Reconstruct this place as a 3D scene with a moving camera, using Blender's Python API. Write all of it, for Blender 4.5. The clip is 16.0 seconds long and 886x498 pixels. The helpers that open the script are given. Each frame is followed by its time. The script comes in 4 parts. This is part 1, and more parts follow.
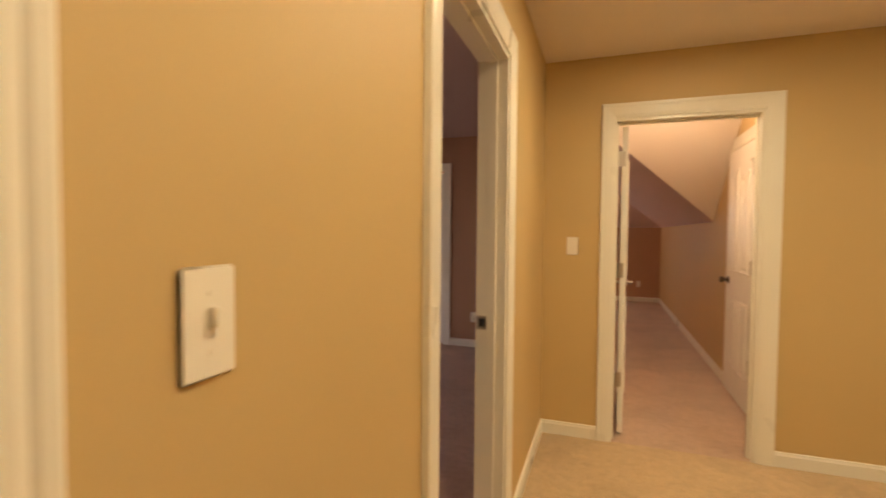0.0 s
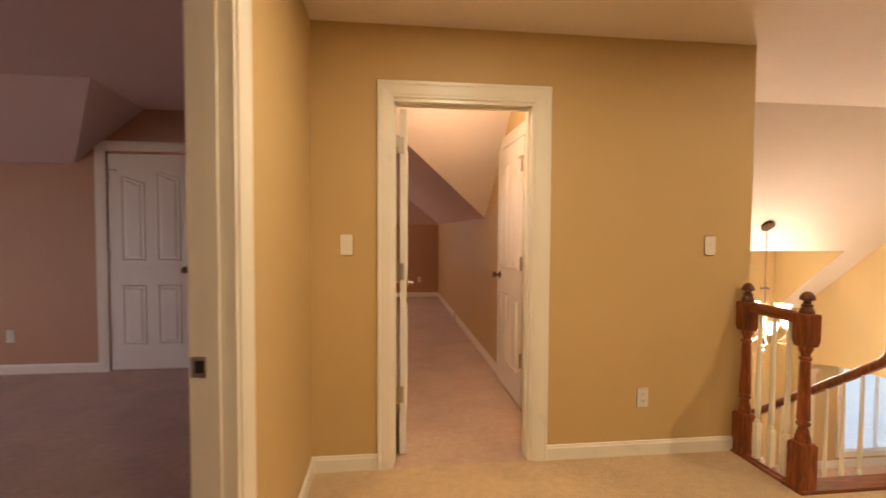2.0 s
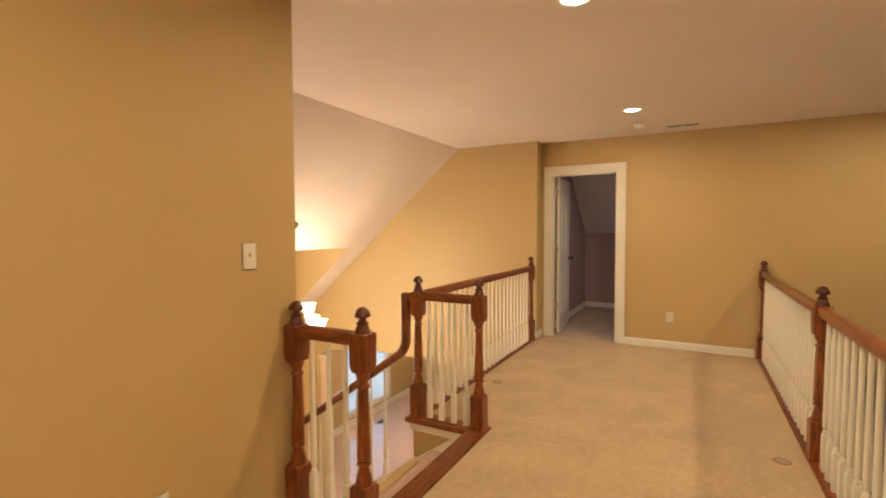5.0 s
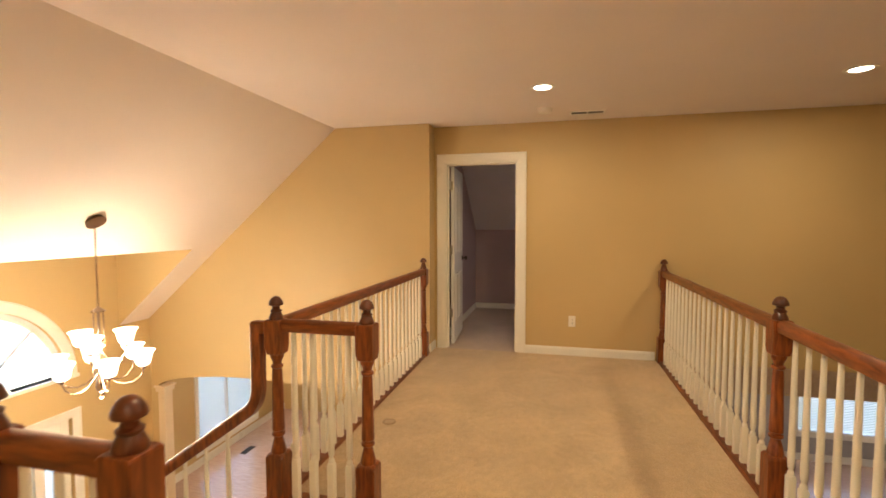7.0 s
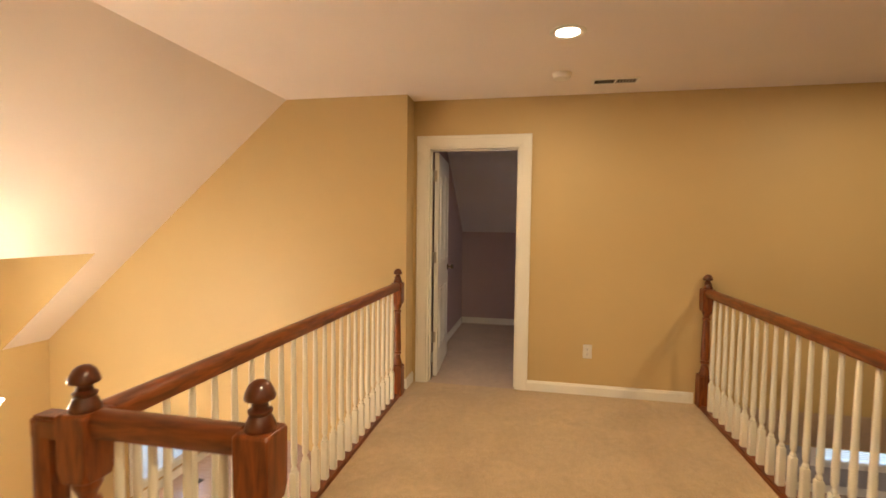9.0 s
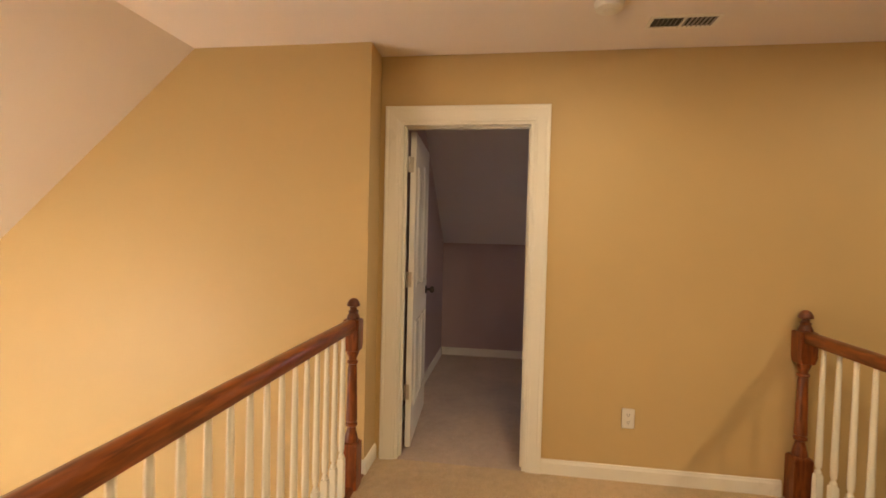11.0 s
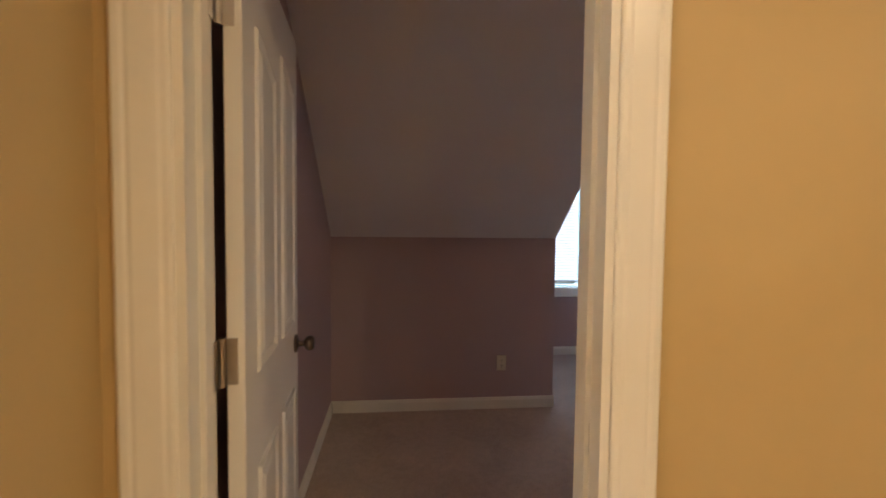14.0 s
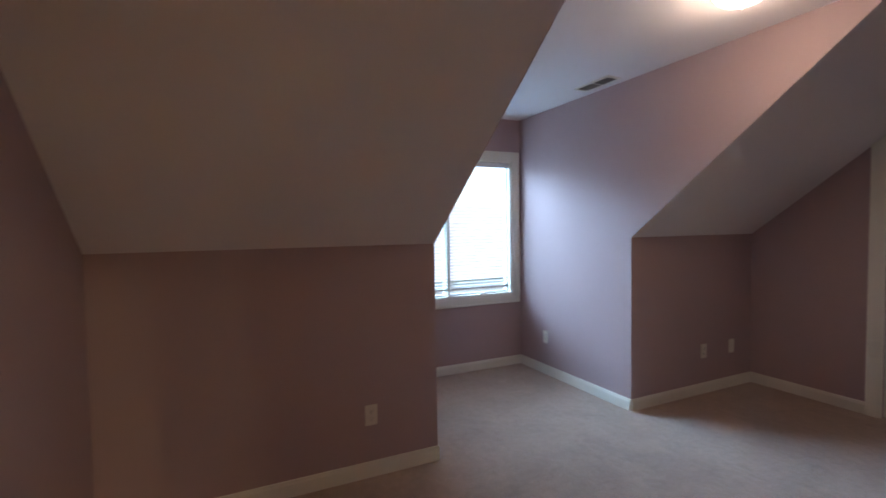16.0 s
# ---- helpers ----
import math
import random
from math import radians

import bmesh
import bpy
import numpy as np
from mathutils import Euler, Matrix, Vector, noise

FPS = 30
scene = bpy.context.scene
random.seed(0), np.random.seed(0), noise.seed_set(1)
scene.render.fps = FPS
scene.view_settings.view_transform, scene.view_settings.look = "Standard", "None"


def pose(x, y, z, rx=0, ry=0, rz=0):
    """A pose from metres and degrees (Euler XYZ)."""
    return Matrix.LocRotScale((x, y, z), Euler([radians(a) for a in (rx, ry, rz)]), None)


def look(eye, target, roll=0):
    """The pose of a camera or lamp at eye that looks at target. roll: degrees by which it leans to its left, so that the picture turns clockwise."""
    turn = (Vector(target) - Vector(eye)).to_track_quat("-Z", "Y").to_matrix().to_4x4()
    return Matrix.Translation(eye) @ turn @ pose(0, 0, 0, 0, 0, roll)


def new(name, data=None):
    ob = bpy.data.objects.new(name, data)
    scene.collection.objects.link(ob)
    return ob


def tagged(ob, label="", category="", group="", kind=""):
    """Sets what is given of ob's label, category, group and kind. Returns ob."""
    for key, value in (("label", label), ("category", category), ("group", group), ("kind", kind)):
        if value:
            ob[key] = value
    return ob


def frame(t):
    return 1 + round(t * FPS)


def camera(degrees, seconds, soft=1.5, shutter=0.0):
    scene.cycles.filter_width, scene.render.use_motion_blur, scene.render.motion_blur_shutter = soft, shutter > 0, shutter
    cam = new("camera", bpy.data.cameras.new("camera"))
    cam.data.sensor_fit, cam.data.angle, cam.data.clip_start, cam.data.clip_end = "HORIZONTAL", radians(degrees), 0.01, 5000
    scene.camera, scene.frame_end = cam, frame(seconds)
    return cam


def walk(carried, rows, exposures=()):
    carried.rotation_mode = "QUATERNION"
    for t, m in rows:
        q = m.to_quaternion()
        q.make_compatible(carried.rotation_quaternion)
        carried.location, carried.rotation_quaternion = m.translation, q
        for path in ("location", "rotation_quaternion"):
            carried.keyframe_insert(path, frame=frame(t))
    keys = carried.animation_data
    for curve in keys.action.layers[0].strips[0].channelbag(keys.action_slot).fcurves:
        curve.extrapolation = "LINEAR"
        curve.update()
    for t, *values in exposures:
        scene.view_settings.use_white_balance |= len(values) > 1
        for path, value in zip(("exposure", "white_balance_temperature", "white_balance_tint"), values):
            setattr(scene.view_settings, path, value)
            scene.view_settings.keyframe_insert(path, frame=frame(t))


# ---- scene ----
cam = camera(87.6, 16.0, soft=1.6, shutter=0.5)
PATH = [
    (0, (-0.098, -0.198, 1.314), (-0.756, 1.689, 1.244), 0.5),
    (0.5, (-0.095, -0.073, 1.329), (-0.462, 1.892, 1.247), -0.0),
    (1, (-0.093, 0.06, 1.33), (-0.241, 2.052, 1.241), 0.2),
    (1.5, (-0.107, 0.21, 1.319), (-0.046, 2.207, 1.235), 0.5),
    (2, (-0.065, 0.353, 1.312), (0.17, 2.338, 1.236), 0.3),
    (2.5, (0.006, 0.541, 1.31), (0.457, 2.487, 1.227), -0.1),
    (3, (0.058, 0.715, 1.318), (0.793, 2.573, 1.232), -0.2),
    (3.5, (0.093, 0.875, 1.325), (1.179, 2.551, 1.236), 0.4),
    (4, (0.183, 0.943, 1.321), (1.583, 2.369, 1.248), 0.2),
    (4.5, (0.325, 1.056, 1.315), (1.943, 2.229, 1.235), -0.1),
    (5, (0.482, 1.215, 1.347), (2.241, 2.163, 1.263), -0.2),
    (7.5, (1.532, 1.685, 1.368), (3.486, 2.095, 1.264), -0.0),
    (8, (1.782, 1.748, 1.373), (3.744, 2.124, 1.274), 0.1),
    (8.5, (2.072, 1.772, 1.369), (4.03, 2.168, 1.265), 0.2),
    (9, (2.359, 1.856, 1.366), (4.318, 2.246, 1.264), 0.7),
    (11.5, (3.845, 2.146, 1.359), (5.83, 2.378, 1.306), 1.2),
    (12, (4.175, 2.184, 1.355), (6.166, 2.356, 1.295), 0.9),
    (12.5, (4.474, 2.25, 1.354), (6.469, 2.375, 1.288), 1.1),
    (13, (4.797, 2.316, 1.34), (6.795, 2.348, 1.268), 1.0),
    (13.5, (5.121, 2.341, 1.359), (7.118, 2.298, 1.27), 0.8),
    (14, (5.395, 2.393, 1.36), (7.382, 2.189, 1.263), 0.6),
    (14.5, (5.651, 2.418, 1.362), (7.618, 2.066, 1.273), 0.6),
    (15, (5.921, 2.421, 1.354), (7.86, 1.939, 1.263), -0.0),
    (15.5, (6.146, 2.377, 1.358), (8.035, 1.725, 1.272), -0.5),
    (16, (6.308, 2.302, 1.367), (8.114, 1.447, 1.278), -0.9),
]
walk(cam, [(t, look(eye, target, roll)) for t, eye, target, roll in PATH], [(0.0, 2.98, 6800, 12), (0.9, 3.02, 6500, 15), (2.5, 2.95, 6500, 19), (3.5, 2.93, 6500, 16), (5.0, 2.94, 6500, 15), (7.5, 2.96, 6500, 14), (9.0, 2.98, 6500, 14), (12.5, 2.85, 6500, 15), (14.5, 2.83, 6450, 15), (15.2, 2.88, 6450, 14), (16.0, 2.92, 6400, 14)])

# ---- world and light ----
CEIL = 2.417            # upper ceiling
LOW = -3.0              # lower floor
LOWCEIL = -0.26         # lower ceiling
world = bpy.data.worlds.new("world")
scene.world = world
world.use_nodes = True
wn = world.node_tree.nodes
sky = wn.new("ShaderNodeTexSky")
sky.sky_type, sky.sun_disc = "NISHITA", False
sky.sun_elevation, sky.sun_rotation = radians(35), radians(200)
sky.air_density, sky.dust_density, sky.ozone_density = 0.8, 1.5, 0.8
wn["Background"].inputs["Strength"].default_value = 0.08
world.node_tree.links.new(sky.outputs["Color"], wn["Background"].inputs["Color"])
sun = new("sun", bpy.data.lights.new("sun", "SUN"))
sun.data.energy, sun.data.angle, sun.data.color = 0.6, radians(12), (1.0, 0.96, 0.9)
sun.matrix_world = look((0, -30, 21), (0, 0, 0))

WARM = (1.0, 0.79, 0.49)


def lamp(name, kind, place, watts, size, colour=WARM, target=None):
    d = bpy.data.lights.new(name, kind)
    d.energy, d.color = watts, colour
    if kind == "AREA":
        d.shape, d.size = "DISK", size
    else:
        d.shadow_soft_size = size
    ob = new(name, d)
    ob.matrix_world = look(place, target) if target else pose(*place)
    return ob


# the last can is unseen, added to brighten the near west wall
CANS = [(2.70, 1.71), (4.99, 1.707), (5.08, -0.41), (2.70, -0.41), (0.41, 1.71), (0.35, 0.22)]
for cx, cy in CANS:
    lamp("can_lamp", "AREA", (cx, cy, CEIL - 0.010), (1.9 if cy < 0 else 2.1) if cx > 1 else (2.0 if cy < 1 else 2.3), 0.06, WARM, (cx, cy + 0.001, 0))
lamp("chandelier_lamp", "POINT", (4.20, 5.13, 0.33), 13.5, 0.18, (1.0, 0.84, 0.64))
lamp("chandelier_lamp", "POINT", (4.20, 5.13, -0.06), 4, 0.08)
# fill hidden in the passage's west wing, added to brighten its far end
lamp("passage_wing_fill", "POINT", (-2.0, 8.0, CEIL - 0.25), 5.0, 0.09, (1.0, 0.68, 0.48))
# unseen fill without a fixture, added to brighten the dining walls and floor
lamp("dining_fill", "POINT", (8.3, 5.4, -0.45), 9, 0.08, (1.0, 0.86, 0.68))
# extra unseen fill, lifts the great room wall beneath its window
lamp("great_room_fill", "POINT", (8.3, -3.0, -0.45), 5, 0.08, (1.0, 0.90, 0.84))
lamp("bedroom_lamp", "POINT", (7.637, 0.172, 2.26), 0.92, 0.08, (1.0, 0.75, 0.56))
lamp("passage_lamp", "POINT", (0.26, 3.42, CEIL - 0.22), 2.8, 0.09, (1.0, 0.68, 0.41))


def sky_light(name, place, target, w, h, watts, colour=(0.80, 0.89, 1.0)):
    """An area lamp that stands in for daylight, in a window's opening or beyond it."""
    d = bpy.data.lights.new(name, "AREA")
    d.shape, d.size, d.size_y, d.energy, d.color = "RECTANGLE", w, h, watts, colour
    ob = new(name, d)
    ob.matrix_world = look(place, target)
    return ob


# dormer lamp added outdoors, clear of the camera's view, to brighten the bedroom
sky_light("dormer_daylight", (13.0, 2.6, 3.9), (10.1, 0.419, 1.36), 5.0, 3.0, 185.0, (0.43, 0.69, 1.0))
sky_light("dining_daylight", (9.0, 7.95, -1.735), (9.0, 0, -1.735), 1.6, 1.97, 1.4, (0.52, 0.76, 1.0))
sky_light("great_daylight", (11.1, -3.55, -1.735), (0, -3.55, -1.735), 1.5, 1.47, 0.5)
sky_light("passage_daylight", (-0.735, 9.75, 1.485), (-0.735, 0, 1.0), 1.03, 1.13, 0.3, (0.95, 0.95, 1.0))
# pink-tinted fill at an unseen window, added to light the left bedroom
sky_light("bedroom_pink_fill", (-5.75, 1.8, 1.4), (0, 1.8, 1.0), 2.3, 1.35, 2.2, (1.0, 0.70, 0.60))
sky_light("front_daylight", (4.19, 6.68, 0.17), (4.19, 0, 0.17), 1.5, 0.76, 1.2)

for sx in (-0.65, 0.65):
    sky_light("sidelight_daylight", (4.19 + sx, 6.607, -1.63), (4.19 + sx, 0, -1.63), 0.155, 1.60, 0.13)

# ---- materials ----


def mat(name, colour, rough=0.6, metal=0.0, vary=0.06, scale=6.0, bump=0.0, bscale=200.0, spec=0.5, coat=0.0):
    m = bpy.data.materials.new(name)
    m.use_nodes = True
    n, l = m.node_tree.nodes, m.node_tree.links
    b = n["Principled BSDF"]
    b.inputs["Metallic"].default_value = metal
    b.inputs["Specular IOR Level"].default_value = spec
    b.inputs["Coat Weight"].default_value = coat
    co = n.new("ShaderNodeTexCoord")
    big = n.new("ShaderNodeTexNoise")
    big.inputs["Scale"].default_value, big.inputs["Detail"].default_value = scale, 6
    l.new(co.outputs["Object"], big.inputs["Vector"])
    ramp = n.new("ShaderNodeMapRange")
    ramp.inputs["From Min"].default_value, ramp.inputs["From Max"].default_value = 0.3, 0.7
    ramp.inputs["To Min"].default_value, ramp.inputs["To Max"].default_value = 1 - vary, 1 + vary
    l.new(big.outputs["Fac"], ramp.inputs["Value"])
    mul = n.new("ShaderNodeVectorMath")
    mul.operation = "SCALE"
    mul.inputs[0].default_value = colour
    l.new(ramp.outputs["Result"], mul.inputs["Scale"])
    l.new(mul.outputs["Vector"], b.inputs["Base Color"])
    rr = n.new("ShaderNodeMapRange")
    rr.inputs["To Min"].default_value, rr.inputs["To Max"].default_value = max(rough - 0.08, 0.02), min(rough + 0.08, 1)
    l.new(big.outputs["Fac"], rr.inputs["Value"])
    l.new(rr.outputs["Result"], b.inputs["Roughness"])
    if bump:
        fine = n.new("ShaderNodeTexNoise")
        fine.inputs["Scale"].default_value, fine.inputs["Detail"].default_value = bscale, 3
        l.new(co.outputs["Object"], fine.inputs["Vector"])
        bp = n.new("ShaderNodeBump")
        bp.inputs["Strength"].default_value, bp.inputs["Distance"].default_value = bump, 0.004
        l.new(fine.outputs["Fac"], bp.inputs["Height"])
        l.new(bp.outputs["Normal"], b.inputs["Normal"])
    return m


def wood(name, dark, light, along=(1, 14, 14), rough=0.3, coat=0.3, scale=4.0):
    m = bpy.data.materials.new(name)
    m.use_nodes = True
    n, l = m.node_tree.nodes, m.node_tree.links
    b = n["Principled BSDF"]
    co, mp, no = n.new("ShaderNodeTexCoord"), n.new("ShaderNodeMapping"), n.new("ShaderNodeTexNoise")
    mp.inputs["Scale"].default_value = along
    no.inputs["Scale"].default_value, no.inputs["Detail"].default_value = scale, 8
    no.inputs["Distortion"].default_value = 0.6
    cr = n.new("ShaderNodeValToRGB")
    cr.color_ramp.elements[0].position, cr.color_ramp.elements[1].position = 0.32, 0.70
    cr.color_ramp.elements[0].color, cr.color_ramp.elements[1].color = (*dark, 1), (*light, 1)
    l.new(co.outputs["Object"], mp.inputs["Vector"])
    l.new(mp.outputs["Vector"], no.inputs["Vector"])
    l.new(no.outputs["Fac"], cr.inputs["Fac"])
    info, hue = n.new("ShaderNodeObjectInfo"), n.new("ShaderNodeHueSaturation")
    mr = n.new("ShaderNodeMapRange")
    mr.inputs["To Min"].default_value, mr.inputs["To Max"].default_value = 0.85, 1.15
    l.new(info.outputs["Random"], mr.inputs["Value"])
    l.new(mr.outputs["Result"], hue.inputs["Value"])
    l.new(cr.outputs["Color"], hue.inputs["Color"])
    l.new(hue.outputs["Color"], b.inputs["Base Color"])
    b.inputs["Roughness"].default_value = rough
    b.inputs["Coat Weight"].default_value, b.inputs["Coat Roughness"].default_value = coat, 0.15
    bp = n.new("ShaderNodeBump")
    bp.inputs["Strength"].default_value, bp.inputs["Distance"].default_value = 0.15, 0.002
    l.new(no.outputs["Fac"], bp.inputs["Height"])
    l.new(bp.outputs["Normal"], b.inputs["Normal"])
    return m


def carpet(name, colour):
    m = mat(name, colour, 0.95, vary=0.0, spec=0.1)
    n, l = m.node_tree.nodes, m.node_tree.links
    b = n["Principled BSDF"]
    co = n.new("ShaderNodeTexCoord")
    tuft, wear = n.new("ShaderNodeTexNoise"), n.new("ShaderNodeTexNoise")
    tuft.inputs["Scale"].default_value, tuft.inputs["Detail"].default_value = 130, 4
    wear.inputs["Scale"].default_value, wear.inputs["Detail"].default_value, wear.inputs["Distortion"].default_value = 2.6, 5, 0.8
    lay = n.new("ShaderNodeTexNoise")
    lay.inputs["Scale"].default_value, lay.inputs["Detail"].default_value = 22, 3
    for t in (tuft, wear, lay):
        l.new(co.outputs["Object"], t.inputs["Vector"])
    total = None
    for t, lo, hi in ((tuft, 0.82, 1.18), (wear, 0.88, 1.10), (lay, 0.92, 1.08)):
        r = n.new("ShaderNodeMapRange")
        r.inputs["From Min"].default_value, r.inputs["From Max"].default_value = 0.3, 0.7
        r.inputs["To Min"].default_value, r.inputs["To Max"].default_value = lo, hi
        l.new(t.outputs["Fac"], r.inputs["Value"])
        if total is None:
            total = r.outputs["Result"]
        else:
            mu = n.new("ShaderNodeMath")
            mu.operation = "MULTIPLY"
            l.new(total, mu.inputs[0])
            l.new(r.outputs["Result"], mu.inputs[1])
            total = mu.outputs["Value"]
    sc = n.new("ShaderNodeVectorMath")
    sc.operation = "SCALE"
    sc.inputs[0].default_value = colour
    l.new(total, sc.inputs["Scale"])
    l.new(sc.outputs["Vector"], b.inputs["Base Color"])
    bp = n.new("ShaderNodeBump")
    bp.inputs["Strength"].default_value, bp.inputs["Distance"].default_value = 0.8, 0.008
    l.new(total, bp.inputs["Height"])
    l.new(bp.outputs["Normal"], b.inputs["Normal"])
    b.inputs["Sheen Weight"].default_value = 0.3
    return m


def glow(name, colour, strength):
    m = bpy.data.materials.new(name)
    m.use_nodes = True
    b = m.node_tree.nodes["Principled BSDF"]
    b.inputs["Base Color"].default_value = (*colour, 1)
    b.inputs["Emission Color"].default_value = (*colour, 1)
    b.inputs["Emission Strength"].default_value = strength
    return m


def clear_glass(name):
    m = bpy.data.materials.new(name)
    m.use_nodes = True
    b = m.node_tree.nodes["Principled BSDF"]
    b.inputs["Base Color"].default_value = (0.95, 0.98, 0.97, 1)
    b.inputs["Roughness"].default_value = 0.02
    b.inputs["Transmission Weight"].default_value = 1.0
    b.inputs["IOR"].default_value = 1.1
    return m


GOLD = mat("gold_wall_paint", (0.57, 0.415, 0.19), 0.55, vary=0.03, scale=1.3, bump=0.05, bscale=160)
MAUVE = mat("mauve_wall_paint", (0.455, 0.335, 0.328), 0.62, vary=0.03, scale=1.3, bump=0.05, bscale=160)
CREAM = mat("ceiling_paint", (0.82, 0.74, 0.67), 0.8, vary=0.03, scale=1.0, bump=0.07, bscale=120)
WHITEC = mat("white_ceiling_paint", (0.78, 0.74, 0.74), 0.8, vary=0.03, scale=1.0, bump=0.07, bscale=120)
# ceiling paint with the shade of passage and left bedroom in its colour
DIMCEIL = mat("shaded_ceiling_paint", (0.66, 0.535, 0.54), 0.7, vary=0.03, scale=1.0, bump=0.07, bscale=120)
TRIM = mat("white_trim_paint", (0.81, 0.785, 0.69), 0.30, vary=0.02, scale=3, bump=0.015, bscale=60, spec=0.5)
DOORW = mat("white_door_paint", (0.80, 0.78, 0.72), 0.35, vary=0.02, scale=3, bump=0.05, bscale=90)
BALUST = mat("white_baluster_paint", (0.83, 0.80, 0.68), 0.35, vary=0.02, scale=8)
CARPET = carpet("beige_carpet", (0.55, 0.405, 0.235))
# the beige carpet again, pinkish room light put into its colour
ROSYLIT = carpet("rosy_light_beige_carpet", (0.52, 0.365, 0.27))
# beige carpet greyed, so the bedroom's daylight sits in its colour
DAYLIT = carpet("daylight_tinted_beige_carpet", (0.49, 0.37, 0.285))
CHERRY = wood("cherry_stained_wood", (0.105, 0.021, 0.004), (0.30, 0.078, 0.014), (14, 14, 2.0), 0.34, 0.12)
CHERRYD = wood("dark_stained_end_grain", (0.060, 0.013, 0.004), (0.14, 0.034, 0.008), (9, 9, 5.0), 0.28, 0.3)
CHERRYX = wood("cherry_rail_wood", (0.105, 0.021, 0.004), (0.30, 0.078, 0.014), (2.0, 14, 14), 0.30, 0.2)
OAK = wood("red_oak_floor", (0.58, 0.41, 0.33), (0.74, 0.57, 0.48), (12, 1.2, 12), 0.22, 0.4)
TREAD = wood("oak_tread", (0.54, 0.37, 0.29), (0.70, 0.53, 0.44), (2, 14, 14), 0.3, 0.3)
# trim paint darkened to cream, holding the pilaster's low light in its colour
DIMTRIM = mat("dimmed_trim_paint", (0.72, 0.60, 0.42), 0.4, vary=0.02)
# gold wall paint made browner, with the dim light put into the colour
DIMGOLD = mat("dimmed_gold_wall_paint", (0.46, 0.27, 0.17), 0.55, vary=0.03, scale=1.3, bump=0.05, bscale=160)
KNOBM = mat("aged_pewter", (0.15, 0.115, 0.085), 0.3, 1.0, vary=0.1)
NICKEL = mat("satin_nickel", (0.50, 0.46, 0.40), 0.3, 1.0, vary=0.05)
NICKELW = mat("brushed_antique_nickel", (0.30, 0.22, 0.15), 0.28, 1.0, vary=0.1)
BRONZE = mat("oiled_bronze", (0.16, 0.10, 0.06), 0.35, 0.9, vary=0.1)
PLATE = mat("ivory_plastic", (0.84, 0.80, 0.70), 0.35, vary=0.01)
DARK = mat("dark_slot", (0.02, 0.02, 0.02), 0.6, vary=0.05)
BLIND = mat("white_blind_slat", (0.80, 0.80, 0.78), 0.5, vary=0.02)
VINYL = mat("white_vinyl", (0.78, 0.78, 0.76), 0.4, vary=0.02)
GLASS = clear_glass("window_glass")
LENS = glow("lit_lamp_lens", (1.0, 0.88, 0.70), 1.3)
SHADE = glow("lit_frosted_shade", (1.0, 0.86, 0.66), 0.8)
DOME = glow("lit_frosted_dome", (1.0, 0.90, 0.74), 0.5)
LAWN = mat("lawn", (0.07, 0.10, 0.04), 0.9, vary=0.3, scale=0.6)
SIDING = mat("pale_siding", (0.62, 0.62, 0.60), 0.7, vary=0.04)
ROOF = mat("pale_grey_shingles", (0.42, 0.41, 0.41), 0.9, vary=0.15, scale=3)

# ---- mesh helpers ----


def part(name, bm, material, parent=None, label="", smooth=False):
    me = bpy.data.meshes.new(name)
    bm.normal_update()
    bm.to_mesh(me)
    bm.free()
    me.materials.append(material)
    if smooth:
        me.polygons.foreach_set("use_smooth", [True] * len(me.polygons))
        me.set_sharp_from_angle(angle=radians(40))
    ob = new(name, me)
    if parent:
        ob.parent = parent
    if label:
        tagged(ob, label)
    return ob


def shared(name, ob, m, parent):
    """Another object on the same mesh."""
    o = new(name, ob.data)
    o.parent = parent
    o.matrix_basis = m
    return o


def box(bm, x0, x1, y0, y1, z0, z1, bevel=0.0):
    r = bmesh.ops.create_cube(bm, size=1, matrix=Matrix.Translation(((x0 + x1) / 2, (y0 + y1) / 2, (z0 + z1) / 2)) @ Matrix.Diagonal((x1 - x0, y1 - y0, z1 - z0, 1)))
    if bevel:
        es = list({e for v in r["verts"] for e in v.link_edges})
        bmesh.ops.bevel(bm, geom=es, offset=bevel, segments=2, affect="EDGES", clamp_overlap=True)
    return bm


def boxes(*rows, bevel=0.0):
    bm = bmesh.new()
    for r in rows:
        box(bm, *r, bevel=bevel)
    return bm


def lathe(profile, seg=20, m=None, caps=True):
    """A turned solid round z from (radius, height) pairs."""
    bm = bmesh.new()
    rings = []
    for r, z in profile:
        rings.append([bm.verts.new((r * math.cos(2 * math.pi * i / seg), r * math.sin(2 * math.pi * i / seg), z)) for i in range(seg)])
    for a, b in zip(rings, rings[1:]):
        for i in range(seg):
            bm.faces.new((a[i], a[(i + 1) % seg], b[(i + 1) % seg], b[i]))
    if caps:
        bm.faces.new(rings[0][::-1])
        bm.faces.new(rings[-1])
    else:
        for i in range(seg):
            bm.faces.new((rings[-1][i], rings[-1][(i + 1) % seg], rings[0][(i + 1) % seg], rings[0][i]))
    if m:
        bm.transform(m)
    return bm


def slab(points, depth):
    """A flat polygon given thickness along the vector depth."""
    bm = bmesh.new()
    a = [bm.verts.new(p) for p in points]
    b = [bm.verts.new(Vector(p) + Vector(depth)) for p in points]
    bm.faces.new(a)
    bm.faces.new(b[::-1])
    for i in range(len(a)):
        j = (i + 1) % len(a)
        bm.faces.new((a[i], b[i], b[j], a[j]))
    bmesh.ops.recalc_face_normals(bm, faces=bm.faces)
    return bm


